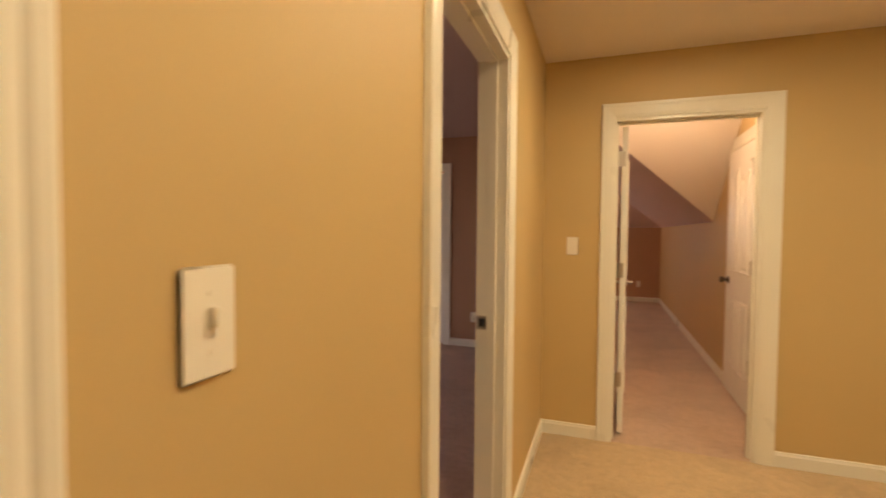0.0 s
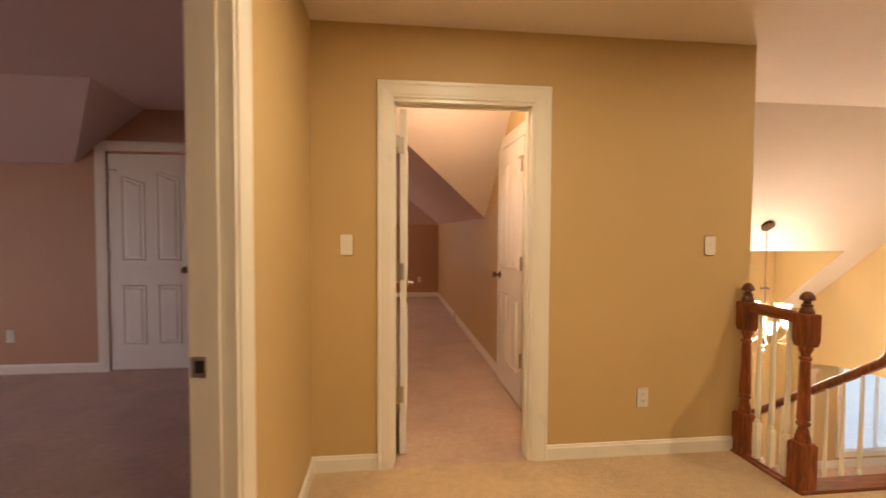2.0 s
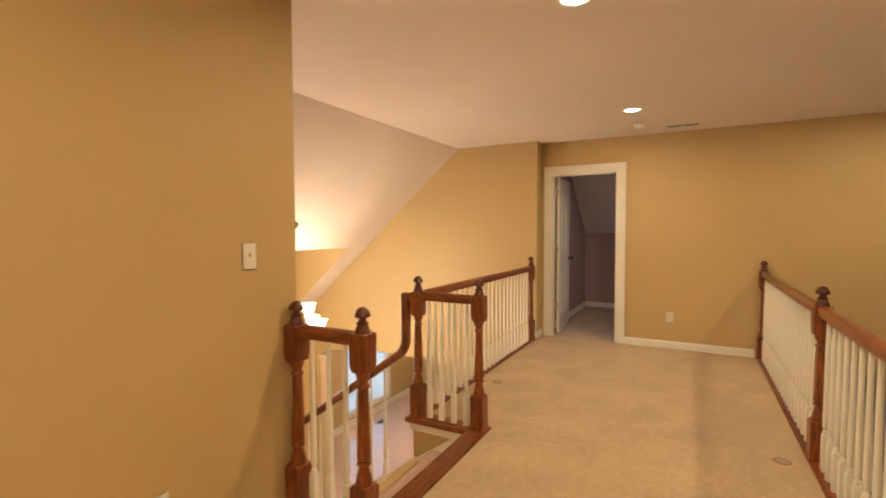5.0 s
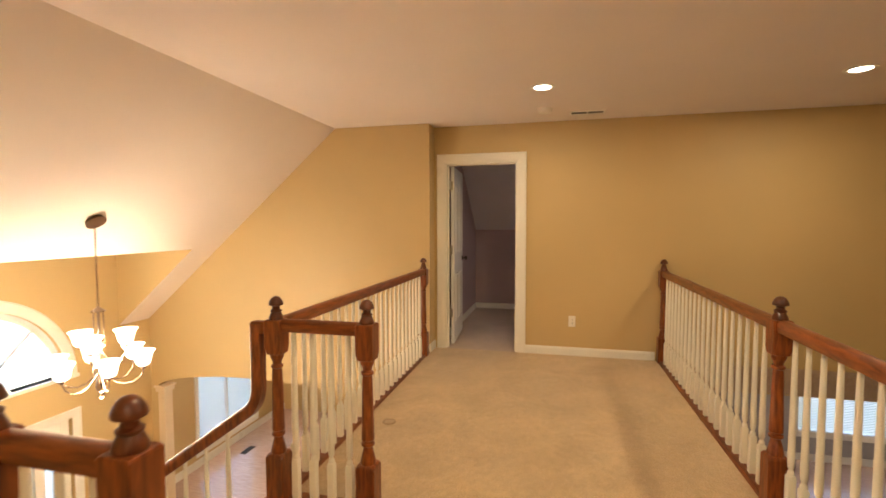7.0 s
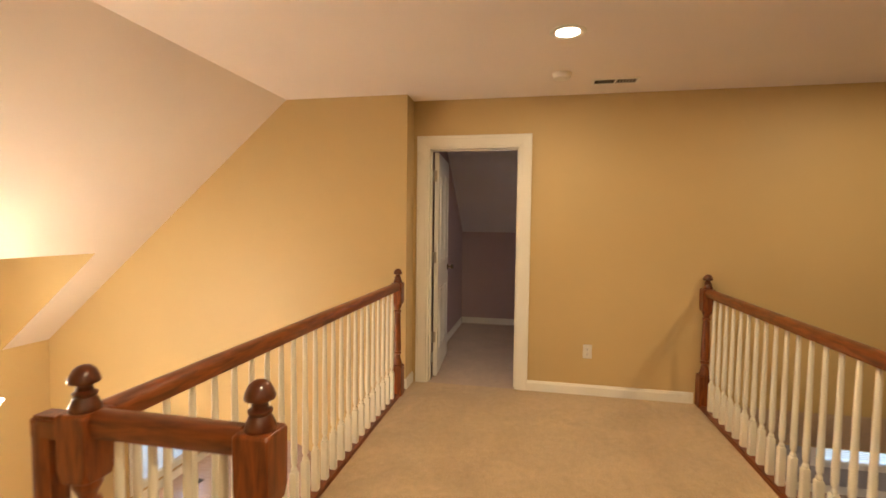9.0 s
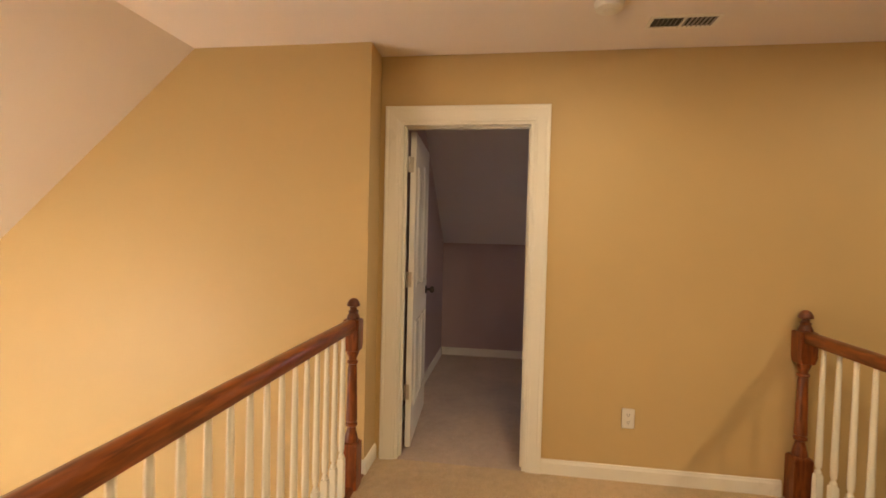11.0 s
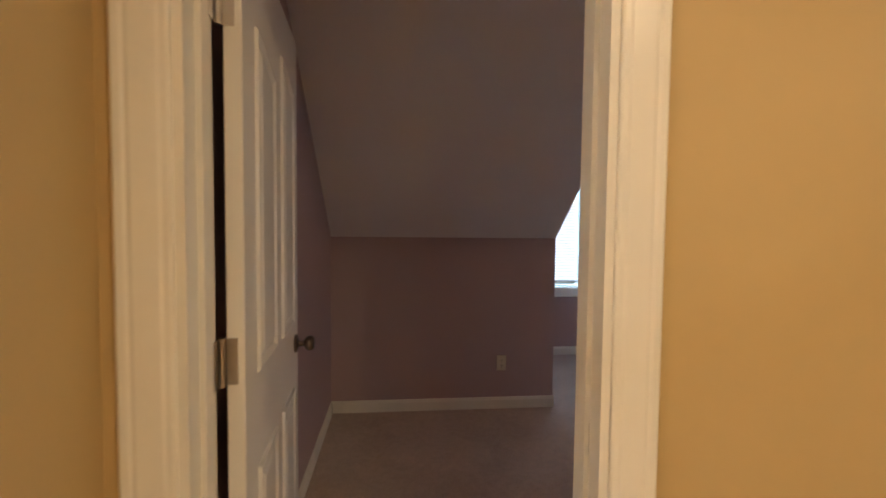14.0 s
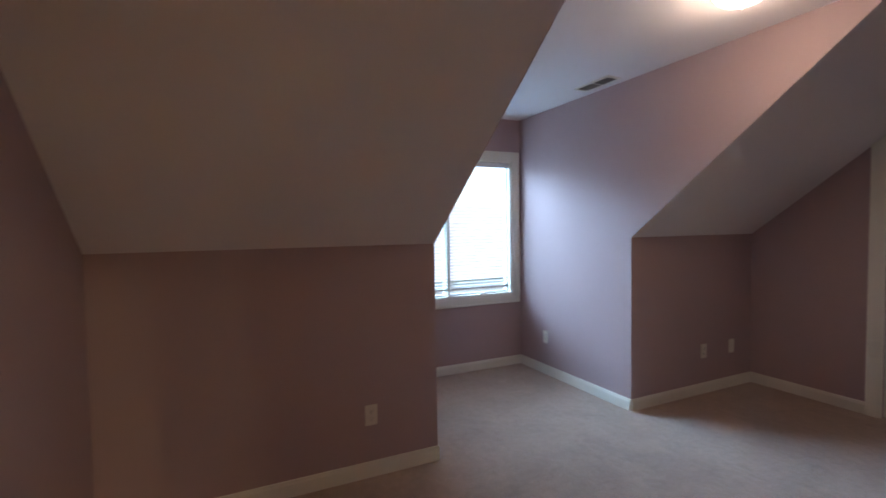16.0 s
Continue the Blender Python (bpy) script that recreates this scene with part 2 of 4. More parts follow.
def sweep(profile, path, m=None):
    """A closed (u, v) profile carried along a list of (point, u axis, v axis)."""
    bm = bmesh.new()
    rings = [[bm.verts.new(Vector(p) + u * Vector(a) + v * Vector(b)) for u, v in profile] for p, a, b in path]
    k = len(profile)
    for r, s in zip(rings, rings[1:]):
        for i in range(k):
            bm.faces.new((r[i], r[(i + 1) % k], s[(i + 1) % k], s[i]))
    bm.faces.new(rings[0])
    bm.faces.new(rings[-1][::-1])
    bmesh.ops.recalc_face_normals(bm, faces=bm.faces)
    if m:
        bm.transform(m)
    return bm


def structure(name, bm, material, label, category):
    return tagged(part(name, bm, material), label, category, kind="structure")


def wall_rows(axis, t0, t1, a0, a1, z0, z1, holes=()):
    """Boxes of a wall along an axis with rectangular holes (a, b, low, high)."""
    rows, at = [], a0
    for ha, hb, lo, hi in sorted(holes):
        rows.append((at, ha, z0, z1))
        if lo > z0:
            rows.append((ha, hb, z0, lo))
        if hi < z1:
            rows.append((ha, hb, hi, z1))
        at = hb
    rows.append((at, a1, z0, z1))
    rows = [r for r in rows if r[1] - r[0] > 1e-4]
    if axis == "y":
        return [(t0, t1, a, b, lo, hi) for a, b, lo, hi in rows]
    return [(a, b, t0, t1, lo, hi) for a, b, lo, hi in rows]


def wall(name, axis, t0, t1, a0, a1, z0, z1, holes=(), material=GOLD, label="golden tan painted drywall wall", category="wall"):
    return structure(name, boxes(*wall_rows(axis, t0, t1, a0, a1, z0, z1, holes)), material, label, category)


# ---- openings ----
D0 = (0.838, 1.672, 0.0, 2.03)      # left bedroom door, along y
D00 = (-0.88, -0.07, 0.0, 2.03)     # neighbouring door, along y
D1 = (-0.035, 0.75, 0.0, 2.03)      # passage door, along x
D2 = (1.985, 2.767, 0.0, 2.03)      # far bedroom door, along y
WX, W1, W2, JOG = -0.475, 2.883, 6.225, 6.01
T = 0.12

# ---- structure: floors ----
structure("floor_hall", boxes((WX, 2.0, -1.6, W1, -0.30, 0), (2.0, 3.36, 0.50, 2.40, -0.30, 0), (3.36, W2, 0.50, 2.97, -0.30, 0)), CARPET, "beige cut-pile carpet on the landing and bridge", "carpet")
structure("floor_passage", boxes((WX, 1.0, W1, 5.04, -0.30, 0), (-3.0, 1.0, 5.04, 9.7, -0.30, 0)), ROSYLIT, "beige cut-pile carpet in the attic passage, rosy light put into its colour", "carpet")
structure("floor_left_bedroom", boxes((-5.6, WX, -1.6, 5.0, -0.30, 0)), ROSYLIT, "beige carpet of the dim left bedroom", "carpet")
structure("floor_right_bedroom", boxes((W2, 10.2, -1.9, 2.9, -0.25, 0)), DAYLIT, "beige carpet of the mauve bedroom", "carpet")

# ---- structure: hall walls ----
wall("wall_west", "y", WX - 0.06, WX, -1.72, W1, 0, CEIL, [D0, D00])
wall("wall_west_back", "y", WX - T, WX - 0.06, -1.72, 4.92, 0, CEIL, [D0, D00], DIMGOLD, "golden tan wall of the dim bedroom, dimness put into its colour")
wall("wall_north", "x", W1, W1 + T, WX - 0.06, 2.09, 0, CEIL, [D1])
wall("wall_south", "x", -1.72, -1.60, WX, 1.42, 0, CEIL)
wall("wall_hall_end", "y", 1.30, 1.42, -1.60, 0.50, LOW, CEIL)
wall("wall_east", "y", W2, W2 + 0.06, -4.6, 2.89, LOWCEIL, CEIL, [(D2[0], D2[1], -0.02, D2[3])])
wall("wall_east_back", "y", W2 + 0.06, W2 + T, -1.9, 2.89, 0, CEIL, [D2], MAUVE, "mauve painted wall around the bedroom door")
# foyer
NY = 6.53
RUN = 0.862
SY = 3.957
wall("wall_stair", "y", 1.88, 2.0, W1 + T, NY, LOW, CEIL, label="golden tan wall beside the stairs")
FX, FZ, FR = 4.19, -0.20, 0.80      # half-round window over the front door
DZ = -0.66                          # head of the front door opening


def joined(bm, other):
    me = bpy.data.meshes.new("tmp")
    other.to_mesh(me)
    other.free()
    bm.from_mesh(me)
    bpy.data.meshes.remove(me)
    return bm


bm = boxes((1.88, FX - 0.83, NY, NY + T, LOW, 1.3), (FX + 0.83, JOG + 0.1, NY, NY + T, LOW, 1.3), (FX - 0.83, FX + 0.83, NY, NY + T, DZ, FZ), (FX - 0.83, FX + 0.83, NY, NY + T, 0.70, 1.3))
half = [math.pi * i / 32 for i in range(33)]
joined(bm, slab([(FX + FR * math.cos(a), NY, FZ + FR * math.sin(a)) for a in half] + [(FX - FR, NY, 0.70), (FX + FR, NY, 0.70)], (0, T, 0)))
box(bm, FX + FR, FX + 0.83, NY, NY + T, FZ, 0.70)
box(bm, FX - 0.83, FX - FR, NY, NY + T, FZ, 0.70)
structure("wall_foyer_north", bm, GOLD, "golden tan front wall with door and half-round window", "wall")
DY = 7.80
wall("wall_dining_north", "x", DY, DY + T, JOG, 11.0, LOW, LOWCEIL, [(8.20, 9.80, -2.72, -0.75)])
wall("wall_dining_west", "y", JOG + 0.02, JOG + 0.10, NY + T, DY, LOW, LOWCEIL)
arch = [(5.07 - 1.35 * math.cos(math.pi * i / 24), -0.66 + 0.20 * math.sin(math.pi * i / 24)) for i in range(25)]
bm = slab([(JOG, y, z) for y, z in [(2.89, LOW), (3.72, LOW), *arch, (6.42, LOW), (NY, LOW), (NY, CEIL), (2.89, CEIL)]], (0.10, 0, 0))
box(bm, JOG + 0.10, W2 + T, 2.89, 3.0, LOWCEIL, CEIL)
structure("wall_foyer_east", bm, GOLD, "golden tan foyer wall with a wide arched opening", "wall")
wall("wall_dining_east", "y", 10.9, 11.0, 2.9, DY, LOW, LOWCEIL)
wall("wall_dining_south", "x", 2.90, 2.97, JOG + 0.10, 10.95, LOW, LOWCEIL)
# great room below the south rail
GREY = mat("grey_wall_paint", (0.42, 0.40, 0.38), 0.6, vary=0.03)
wall("wall_great_south", "x", -4.72, -4.6, 1.30, 11.0, LOW, CEIL)
wall("wall_great_east", "y", 10.95, 11.07, -4.6, 2.9, LOW, LOWCEIL, [(-4.3, -2.80, -2.47, -1.0)], GREY, "grey painted wall of the room below")
wall("wall_great_north", "x", 2.90, 2.97, 2.0, JOG, LOW, -0.30)
wall("wall_great_west", "y", 1.30, 1.42, -4.6, -1.6, LOW, CEIL)
structure("floor_lower", boxes((1.3, JOG + 0.02, -4.6, NY, LOW - 0.2, LOW), (JOG + 0.02, 11.0, -4.6, DY, LOW - 0.2, LOW)), OAK, "reddish oak floor of the lower storey", "floor")

# ---- structure: ceilings ----
structure("ceiling_hall", boxes((WX - 0.06, 1.95, -1.72, W1 + 0.06, CEIL, CEIL + 0.12), (1.95, W2 + T, -4.7, SY, CEIL, CEIL + 0.12), (1.30, 1.95, -4.7, -1.72, CEIL, CEIL + 0.12)), CREAM, "flat painted ceiling over hall and bridge", "ceiling")
XD = 5.60
zh = 1.095
yh = SY + (CEIL - zh) / RUN
zn = CEIL - RUN * (NY - SY)
structure("ceiling_foyer_slope", slab([(1.95, SY, CEIL), (JOG, SY, CEIL), (JOG, NY, zn), (XD + 0.004, NY, zn), (XD + 0.004, yh, zh), (1.95, yh, zh)], (0, 0.03, 0.12)), CREAM, "sloped painted ceiling above the foyer", "ceiling")
structure("ceiling_foyer_recess", boxes((1.95, XD, yh, NY + T, zh, zh + 0.1)), CREAM, "low flat ceiling of the foyer recess", "ceiling")
structure("wall_recess_cheek", slab([(XD, yh, zh), (XD, NY, zh), (XD, NY, zn)], (0.004, 0, 0)), GOLD, "triangular golden cheek wall of the recess", "wall")
structure("ceiling_dining", boxes((JOG + 0.10, 11.0, 2.97, DY, LOWCEIL, LOWCEIL + 0.1)), CREAM, "flat ceiling of the lower dining room", "ceiling")
structure("ceiling_lower_east", boxes((W2 + 0.06, 11.0, -4.6, 2.9, LOWCEIL, LOWCEIL + 0.006)), CREAM, "flat ceiling of the room below", "ceiling")

# ---- structure: passage behind the hall door ----
PX, PY, PK = 0.935, 9.60, 1.45
PR = 0.73
y_v = SY + (CEIL - PK) / RUN
wall("wall_passage_east", "y", PX, PX + 0.1, W1 + T, PY, 0, CEIL, [(3.60, 4.345, 0.0, 2.03)])
wall("wall_passage_north", "x", PY, PY + 0.1, -3.0, PX + 0.1, 0, CEIL, [(-1.25, -0.22, 0.92, 2.05)], material=DIMGOLD, label="golden tan wall at the passage end, dimness put into its colour")
wall("wall_passage_west", "y", -3.1, -3.0, 5.04, PY, 0, CEIL, material=DIMGOLD, label="golden tan wall at the passage end, dimness put into its colour")
wall("wall_closet_back", "y", 1.78, 1.88, W1 + T, 4.6, 0, CEIL)
structure("ceiling_passage", boxes((WX - 0.06, 1.94, W1 + 0.06, SY, CEIL, CEIL + 0.1), (WX - 0.06, PX - (CEIL - PK) / PR, SY, 5.04, CEIL, CEIL + 0.1), (-3.0, PX - (CEIL - PK) / PR, 5.04, PY, CEIL, CEIL + 0.1)), CREAM, "flat painted passage ceiling", "ceiling")
xf = PX - (CEIL - PK) / PR
structure("ceiling_passage_slope", slab([(xf, SY, CEIL), (PX, SY, CEIL), (PX, y_v, PK)], (0, 0.03, 0.10)), CREAM, "sloped cream ceiling lit by the passage lamp", "ceiling")
RUN3 = 0.86
y3 = PY - (CEIL - PK) / RUN3
xs = -0.20
zs = PK + PR * (PX - xs)
structure("ceiling_passage_gable", slab([(xf, SY, CEIL), (PX, y_v, PK), (PX, PY, PK), (xs, PY - (zs - PK) / RUN3, zs), (xf, PY - (zs - PK) / RUN3, CEIL)], (0.05, 0, 0.10)), DIMCEIL, "sloped side ceiling of the attic passage", "ceiling")
structure("ceiling_passage_end", slab([(xs, PY, PK), (PX, PY, PK), (xs, PY - (zs - PK) / RUN3, zs)], (0, 0.05, 0.10)), DIMCEIL, "sloped end ceiling of the attic passage", "ceiling")
structure("wall_passage_cheek", slab([(xs, PY, PK), (xs, PY - (zs - PK) / RUN3, zs), (xs, PY - (zs - PK) / RUN3, CEIL), (xs, PY, CEIL)], (-0.04, 0, 0)), GOLD, "cheek wall beside the passage window", "wall")

# ---- structure: left bedroom ----
BX = -5.6
wall("wall_bedroom_north", "x", 4.92, 5.04, BX, WX - 0.06, 0, CEIL, [(-2.62, -1.875, 0.0, 2.03)], DIMGOLD, "golden tan bedroom wall, dim light put into its colour")
wall("wall_bedroom_west", "y", BX - 0.1, BX, -1.6, 5.0, 0, CEIL, [(0.6, 3.0, 0.7, 2.1)], DIMGOLD, "golden tan bedroom wall, dim light put into its colour")
wall("wall_bedroom_south", "x", -1.72, -1.6, BX, WX - T, 0, CEIL, (), DIMGOLD, "golden tan bedroom wall, dim light put into its colour")
structure("ceiling_bedroom", boxes((BX, WX - 0.06, -1.6, 5.0, CEIL, CEIL + 0.1)), DIMCEIL, "flat bedroom ceiling", "ceiling")
structure("ceiling_bedroom_slope", slab([(-2.893, 4.92, 1.907), (BX, 4.92, 1.907), (BX, 4.04, CEIL), (-2.22, 4.04, CEIL)], (0, 0.03, 0.08)), DIMCEIL, "sloped bedroom ceiling", "ceiling")
structure("ceiling_bedroom_soffit", slab([(-2.286, 4.92, CEIL), (-2.893, 4.92, 1.907), (-2.22, 4.04, CEIL)], (-0.02, 0.02, 0.05)), DIMCEIL, "triangular sloped soffit", "ceiling")

# ---- structure: right bedroom ----
KX, KZ, RN, RS = 8.752, 1.28, 2.852, -1.785
DN, DS, DX = 1.20, -0.37, 10.148
KR = 0.765
xr = KX - (CEIL - KZ) / KR
wall("wall_right_north", "x", RN, RN + 0.03, W2 + T, KX, 0, CEIL, (), MAUVE, "mauve painted bedroom wall behind the open door")
wall("wall_right_knee", "y", KX, KX + 0.05, DN + 0.004, RN, 0, KZ, (), MAUVE, "low mauve knee wall beneath the sloped ceiling")
wall("wall_right_knee_far", "y", KX, KX + 0.05, RS, DS - 0.004, 0, KZ, (), MAUVE, "low mauve knee wall in the far corner")
wall("wall_right_south", "x", RS - 0.1, RS, W2 + T, KX, 0, CEIL, [(7.10, 7.86, 0, 2.03)], MAUVE, "mauve painted gable wall with a cased door")
wall("wall_dormer_east", "y", DX, DX + 0.12, DS - 0.05, DN + 0.05, 0, CEIL, [(-0.262, 1.10, 0.715, 2.01)], MAUVE, "mauve dormer wall around the window")
for name, y, s in (("wall_dormer_south", DS, -1), ("wall_dormer_north", DN, 1)):
    bm = slab([(KX, y, 0), (DX, y, 0), (DX, y, CEIL), (xr, y, CEIL), (KX, y, KZ)], (0, 0.004 * s, 0))
    y2 = y + 0.004 * s
    joined(bm, slab([(KX + 0.06, y2, 0), (DX, y2, 0), (DX, y2, CEIL), (xr + 0.14, y2, CEIL), (KX + 0.14, y2, KZ), (KX + 0.06, y2, KZ)], (0, 0.05 * s, 0)))
    structure(name, bm, MAUVE, "mauve dormer cheek wall", "wall")
structure("ceiling_right", boxes((W2 + T, xr, RS - 0.1, RN + 0.03, CEIL, CEIL + 0.1), (xr, DX + 0.12, DS - 0.05, DN + 0.05, CEIL, CEIL + 0.1)), WHITEC, "flat painted bedroom and dormer ceiling", "ceiling")
structure("ceiling_right_slope", slab([(KX, DN + 0.004, KZ), (KX, RN + 0.03, KZ), (xr, RN + 0.03, CEIL), (xr, DN + 0.004, CEIL)], (0.08, 0, 0.08)), WHITEC, "sloped painted ceiling above the knee wall", "ceiling")
structure("ceiling_right_slope_far", slab([(KX, RS - 0.1, KZ), (KX, DS - 0.004, KZ), (xr, DS - 0.004, CEIL), (xr, RS - 0.1, CEIL)], (0.08, 0, 0.08)), WHITEC, "sloped painted ceiling in the far corner", "ceiling")
# ---- trim: casings, baseboards ----
CW = 0.09


def casing_profile():
    """Depth of a moulded casing across its width, from the opening outward."""
    return [(0.0, 0.0), (0.0, 0.010), (0.005, 0.0125), (0.014, 0.013), (0.020, 0.0155), (0.060, 0.0185), (0.068, 0.0175), (0.074, 0.020), (CW - 0.005, 0.0205), (CW, 0.017), (CW, 0.0)]


def cased(name, a, b, top, place, label="white painted moulded door casing"):
    """A casing round an opening from a to b, in a plane where x is along the wall and -y is the room; placed by place."""
    path = [((a, 0, 0.0), (-1, 0, 0)), ((a, 0, top), (-0.7071 * 1.41421, 0, 1)), ((b, 0, top), (1, 0, 1)), ((b, 0, 0.0), (1, 0, 0))]
    bm = sweep(casing_profile(), [(p, u, (0, -1, 0)) for p, u in path])
    bm.transform(place)
    return structure(name, bm, TRIM, label, "trim")


def jamb(name, a, b, top, depth, place, stop):
    """The lining of an opening with its stop."""
    t = 0.018
    bm = boxes((a - 0.001, a + t, -0.002, depth + 0.002, 0, top), (b - t, b + 0.001, -0.002, depth + 0.002, 0, top), (a + t, b - t, -0.002, depth + 0.002, top - t, top + 0.001))
    box(bm, a + t, a + t + 0.011, stop, stop + 0.035, 0, top - t)
    box(bm, b - t - 0.011, b - t, stop, stop + 0.035, 0, top - t)
    box(bm, a + t + 0.011, b - t - 0.011, stop, stop + 0.035, top - t - 0.011, top - t)
    bm.transform(place)
    return structure(name, bm, TRIM, "white painted door jamb with stop", "trim")


# a wall's own frame: x along the wall, y into it
def facing_north(y):
    return Matrix.Translation((0, y, 0))


def facing_east(x):
    """Wall seen looking towards +x; its x runs towards -y of the world."""
    return Matrix.Translation((x, 0, 0)) @ Matrix.Rotation(-math.pi / 2, 4, "Z")


def facing_west(x):
    return Matrix.Translation((x, 0, 0)) @ Matrix.Rotation(math.pi / 2, 4, "Z")


def facing_south(y):
    return Matrix.Translation((0, y, 0)) @ Matrix.Rotation(math.pi, 4, "Z")


cased("trim_passage_door", D1[0], D1[1], 2.03, facing_north(W1))
jamb("trim_passage_jamb", D1[0] - 0.016, D1[1], 2.03, T, facing_north(W1), 0.045)
cased("trim_right_bedroom_door", -D2[1], -D2[0], 2.03, facing_east(W2))
cased("trim_right_bedroom_inner", D2[0], D2[1], 2.03, facing_west(W2 + T))
jamb("trim_right_bedroom_jamb", -D2[1], -D2[0], 2.03, T, facing_east(W2), 0.045)
cased("trim_left_bedroom_door", D0[0], D0[1], 2.03, facing_west(WX))
jamb("trim_left_bedroom_jamb", D0[0], D0[1], 2.03, T, facing_west(WX), 0.04)
cased("trim_near_door", D00[0], D00[1], 2.03, facing_west(WX))
jamb("trim_near_jamb", D00[0], D00[1], 2.03, T, facing_west(WX), 0.04)
cased("trim_bedroom_closet", -2.62, -1.875, 2.03, facing_north(4.92))
cased("trim_passage_closet", -4.345, -3.60, 2.03, facing_east(PX))
cased("trim_gable_door", -7.86, -7.10, 2.03, facing_south(RS))

BASE = [(0, 0), (0.013, 0), (0.013, 0.066), (0.009, 0.074), (0.007, 0.083), (0, 0.086)]


def baseboard(points, side=1):
    """A moulded baseboard along floor points; side 1 puts it left of the way along."""
    bm = bmesh.new()
    for p, q in zip(points, points[1:]):
        d = (Vector(q) - Vector(p)).normalized()
        nrm = Vector((-d.y, d.x, 0)) * side
        tmp = sweep(BASE, [(p, nrm, (0, 0, 1)), (q, nrm, (0, 0, 1))])
        me = bpy.data.meshes.new("tmp")
        tmp.to_mesh(me)
        tmp.free()
        bm.from_mesh(me)
        bpy.data.meshes.remove(me)
    return structure("baseboard", bm, TRIM, "white painted moulded baseboard", "baseboard")


baseboard([(WX, D0[1] + CW, 0), (WX, W1, 0)], -1)
baseboard([(WX, D00[1] + CW, 0), (WX, D0[0] - CW, 0)], -1)
baseboard([(WX, W1, 0), (D1[0] - CW, W1, 0)], -1)
baseboard([(D1[1] + CW, W1, 0), (2.0, W1, 0)], -1)
baseboard([(W2, D2[0] - CW, 0), (W2, 0.62, 0)], -1)
baseboard([(JOG, 2.985, 0), (JOG, 2.89, 0), (W2, 2.89, 0)], -1)
baseboard([(PX, 4.345 + CW, 0), (PX, PY, 0)], 1)
baseboard([(-3.0, PY, 0), (PX, PY, 0)], -1)
baseboard([(BX, 4.92, 0), (-2.62 - CW, 4.92, 0)], -1)
baseboard([(-1.875 + CW, 4.92, 0), (WX - T, 4.92, 0)], -1)
baseboard([(W2 + T, RN, 0), (KX, RN, 0), (KX, DN, 0), (DX, DN, 0), (DX, DS, 0), (KX, DS, 0), (KX, RS, 0), (7.86 + CW, RS, 0)], -1)

# ---- doors ----


def outline(x0, x1, z0, z1, rise):
    """A panel's outline, with an arched head if rise is given; counter-clockwise."""
    pts = [(x0, z0), (x1, z0)]
    if not rise:
        return pts + [(x1, z1), (x0, z1)]
    k = 8
    for i in range(k + 1):
        s = i / k
        pts.append((x1 + (x0 - x1) * s, z1 + rise * (0.5 - 0.5 * math.cos(math.pi * (s if rise > 0 else 1 - s)))))
    return pts


def panel_mesh(pts, sign):
    """A moulded panel: a sunk groove round a raised field, on the face y = 0 looking to sign * y."""
    cx, cz = sum(p[0] for p in pts) / len(pts), sum(p[1] for p in pts) / len(pts)
    x0, x1 = min(p[0] for p in pts), max(p[0] for p in pts)
    z0, z1 = min(p[1] for p in pts), max(p[1] for p in pts)
    bm = bmesh.new()
    rings = []
    for inset, h in ((0, 0.0), (0.005, 0.0075), (0.010, 0.0080), (0.020, 0.0008), (0.030, 0.0005), (0.048, 0.0075)):
        sx, sz = 1 - 2 * inset / (x1 - x0), 1 - 2 * inset / (z1 - z0)
        mx, mz = (x0 + x1) / 2, (z0 + z1) / 2
        rings.append([bm.verts.new((mx + (x - mx) * sx, sign * h, mz + (z - mz) * sz)) for x, z in pts])
    k = len(pts)
    for a, b in zip(rings, rings[1:]):
        for i in range(k):
            bm.faces.new((a[i], a[(i + 1) % k], b[(i + 1) % k], b[i]))
    bm.faces.new(rings[-1])
    bmesh.ops.recalc_face_normals(bm, faces=bm.faces)
    return bm


KNOB = [(0.0, 0), (0.032, 0), (0.032, 0.006), (0.024, 0.010), (0.011, 0.014), (0.010, 0.030), (0.020, 0.036), (0.027, 0.046), (0.027, 0.056), (0.019, 0.066), (0.004, 0.069)]


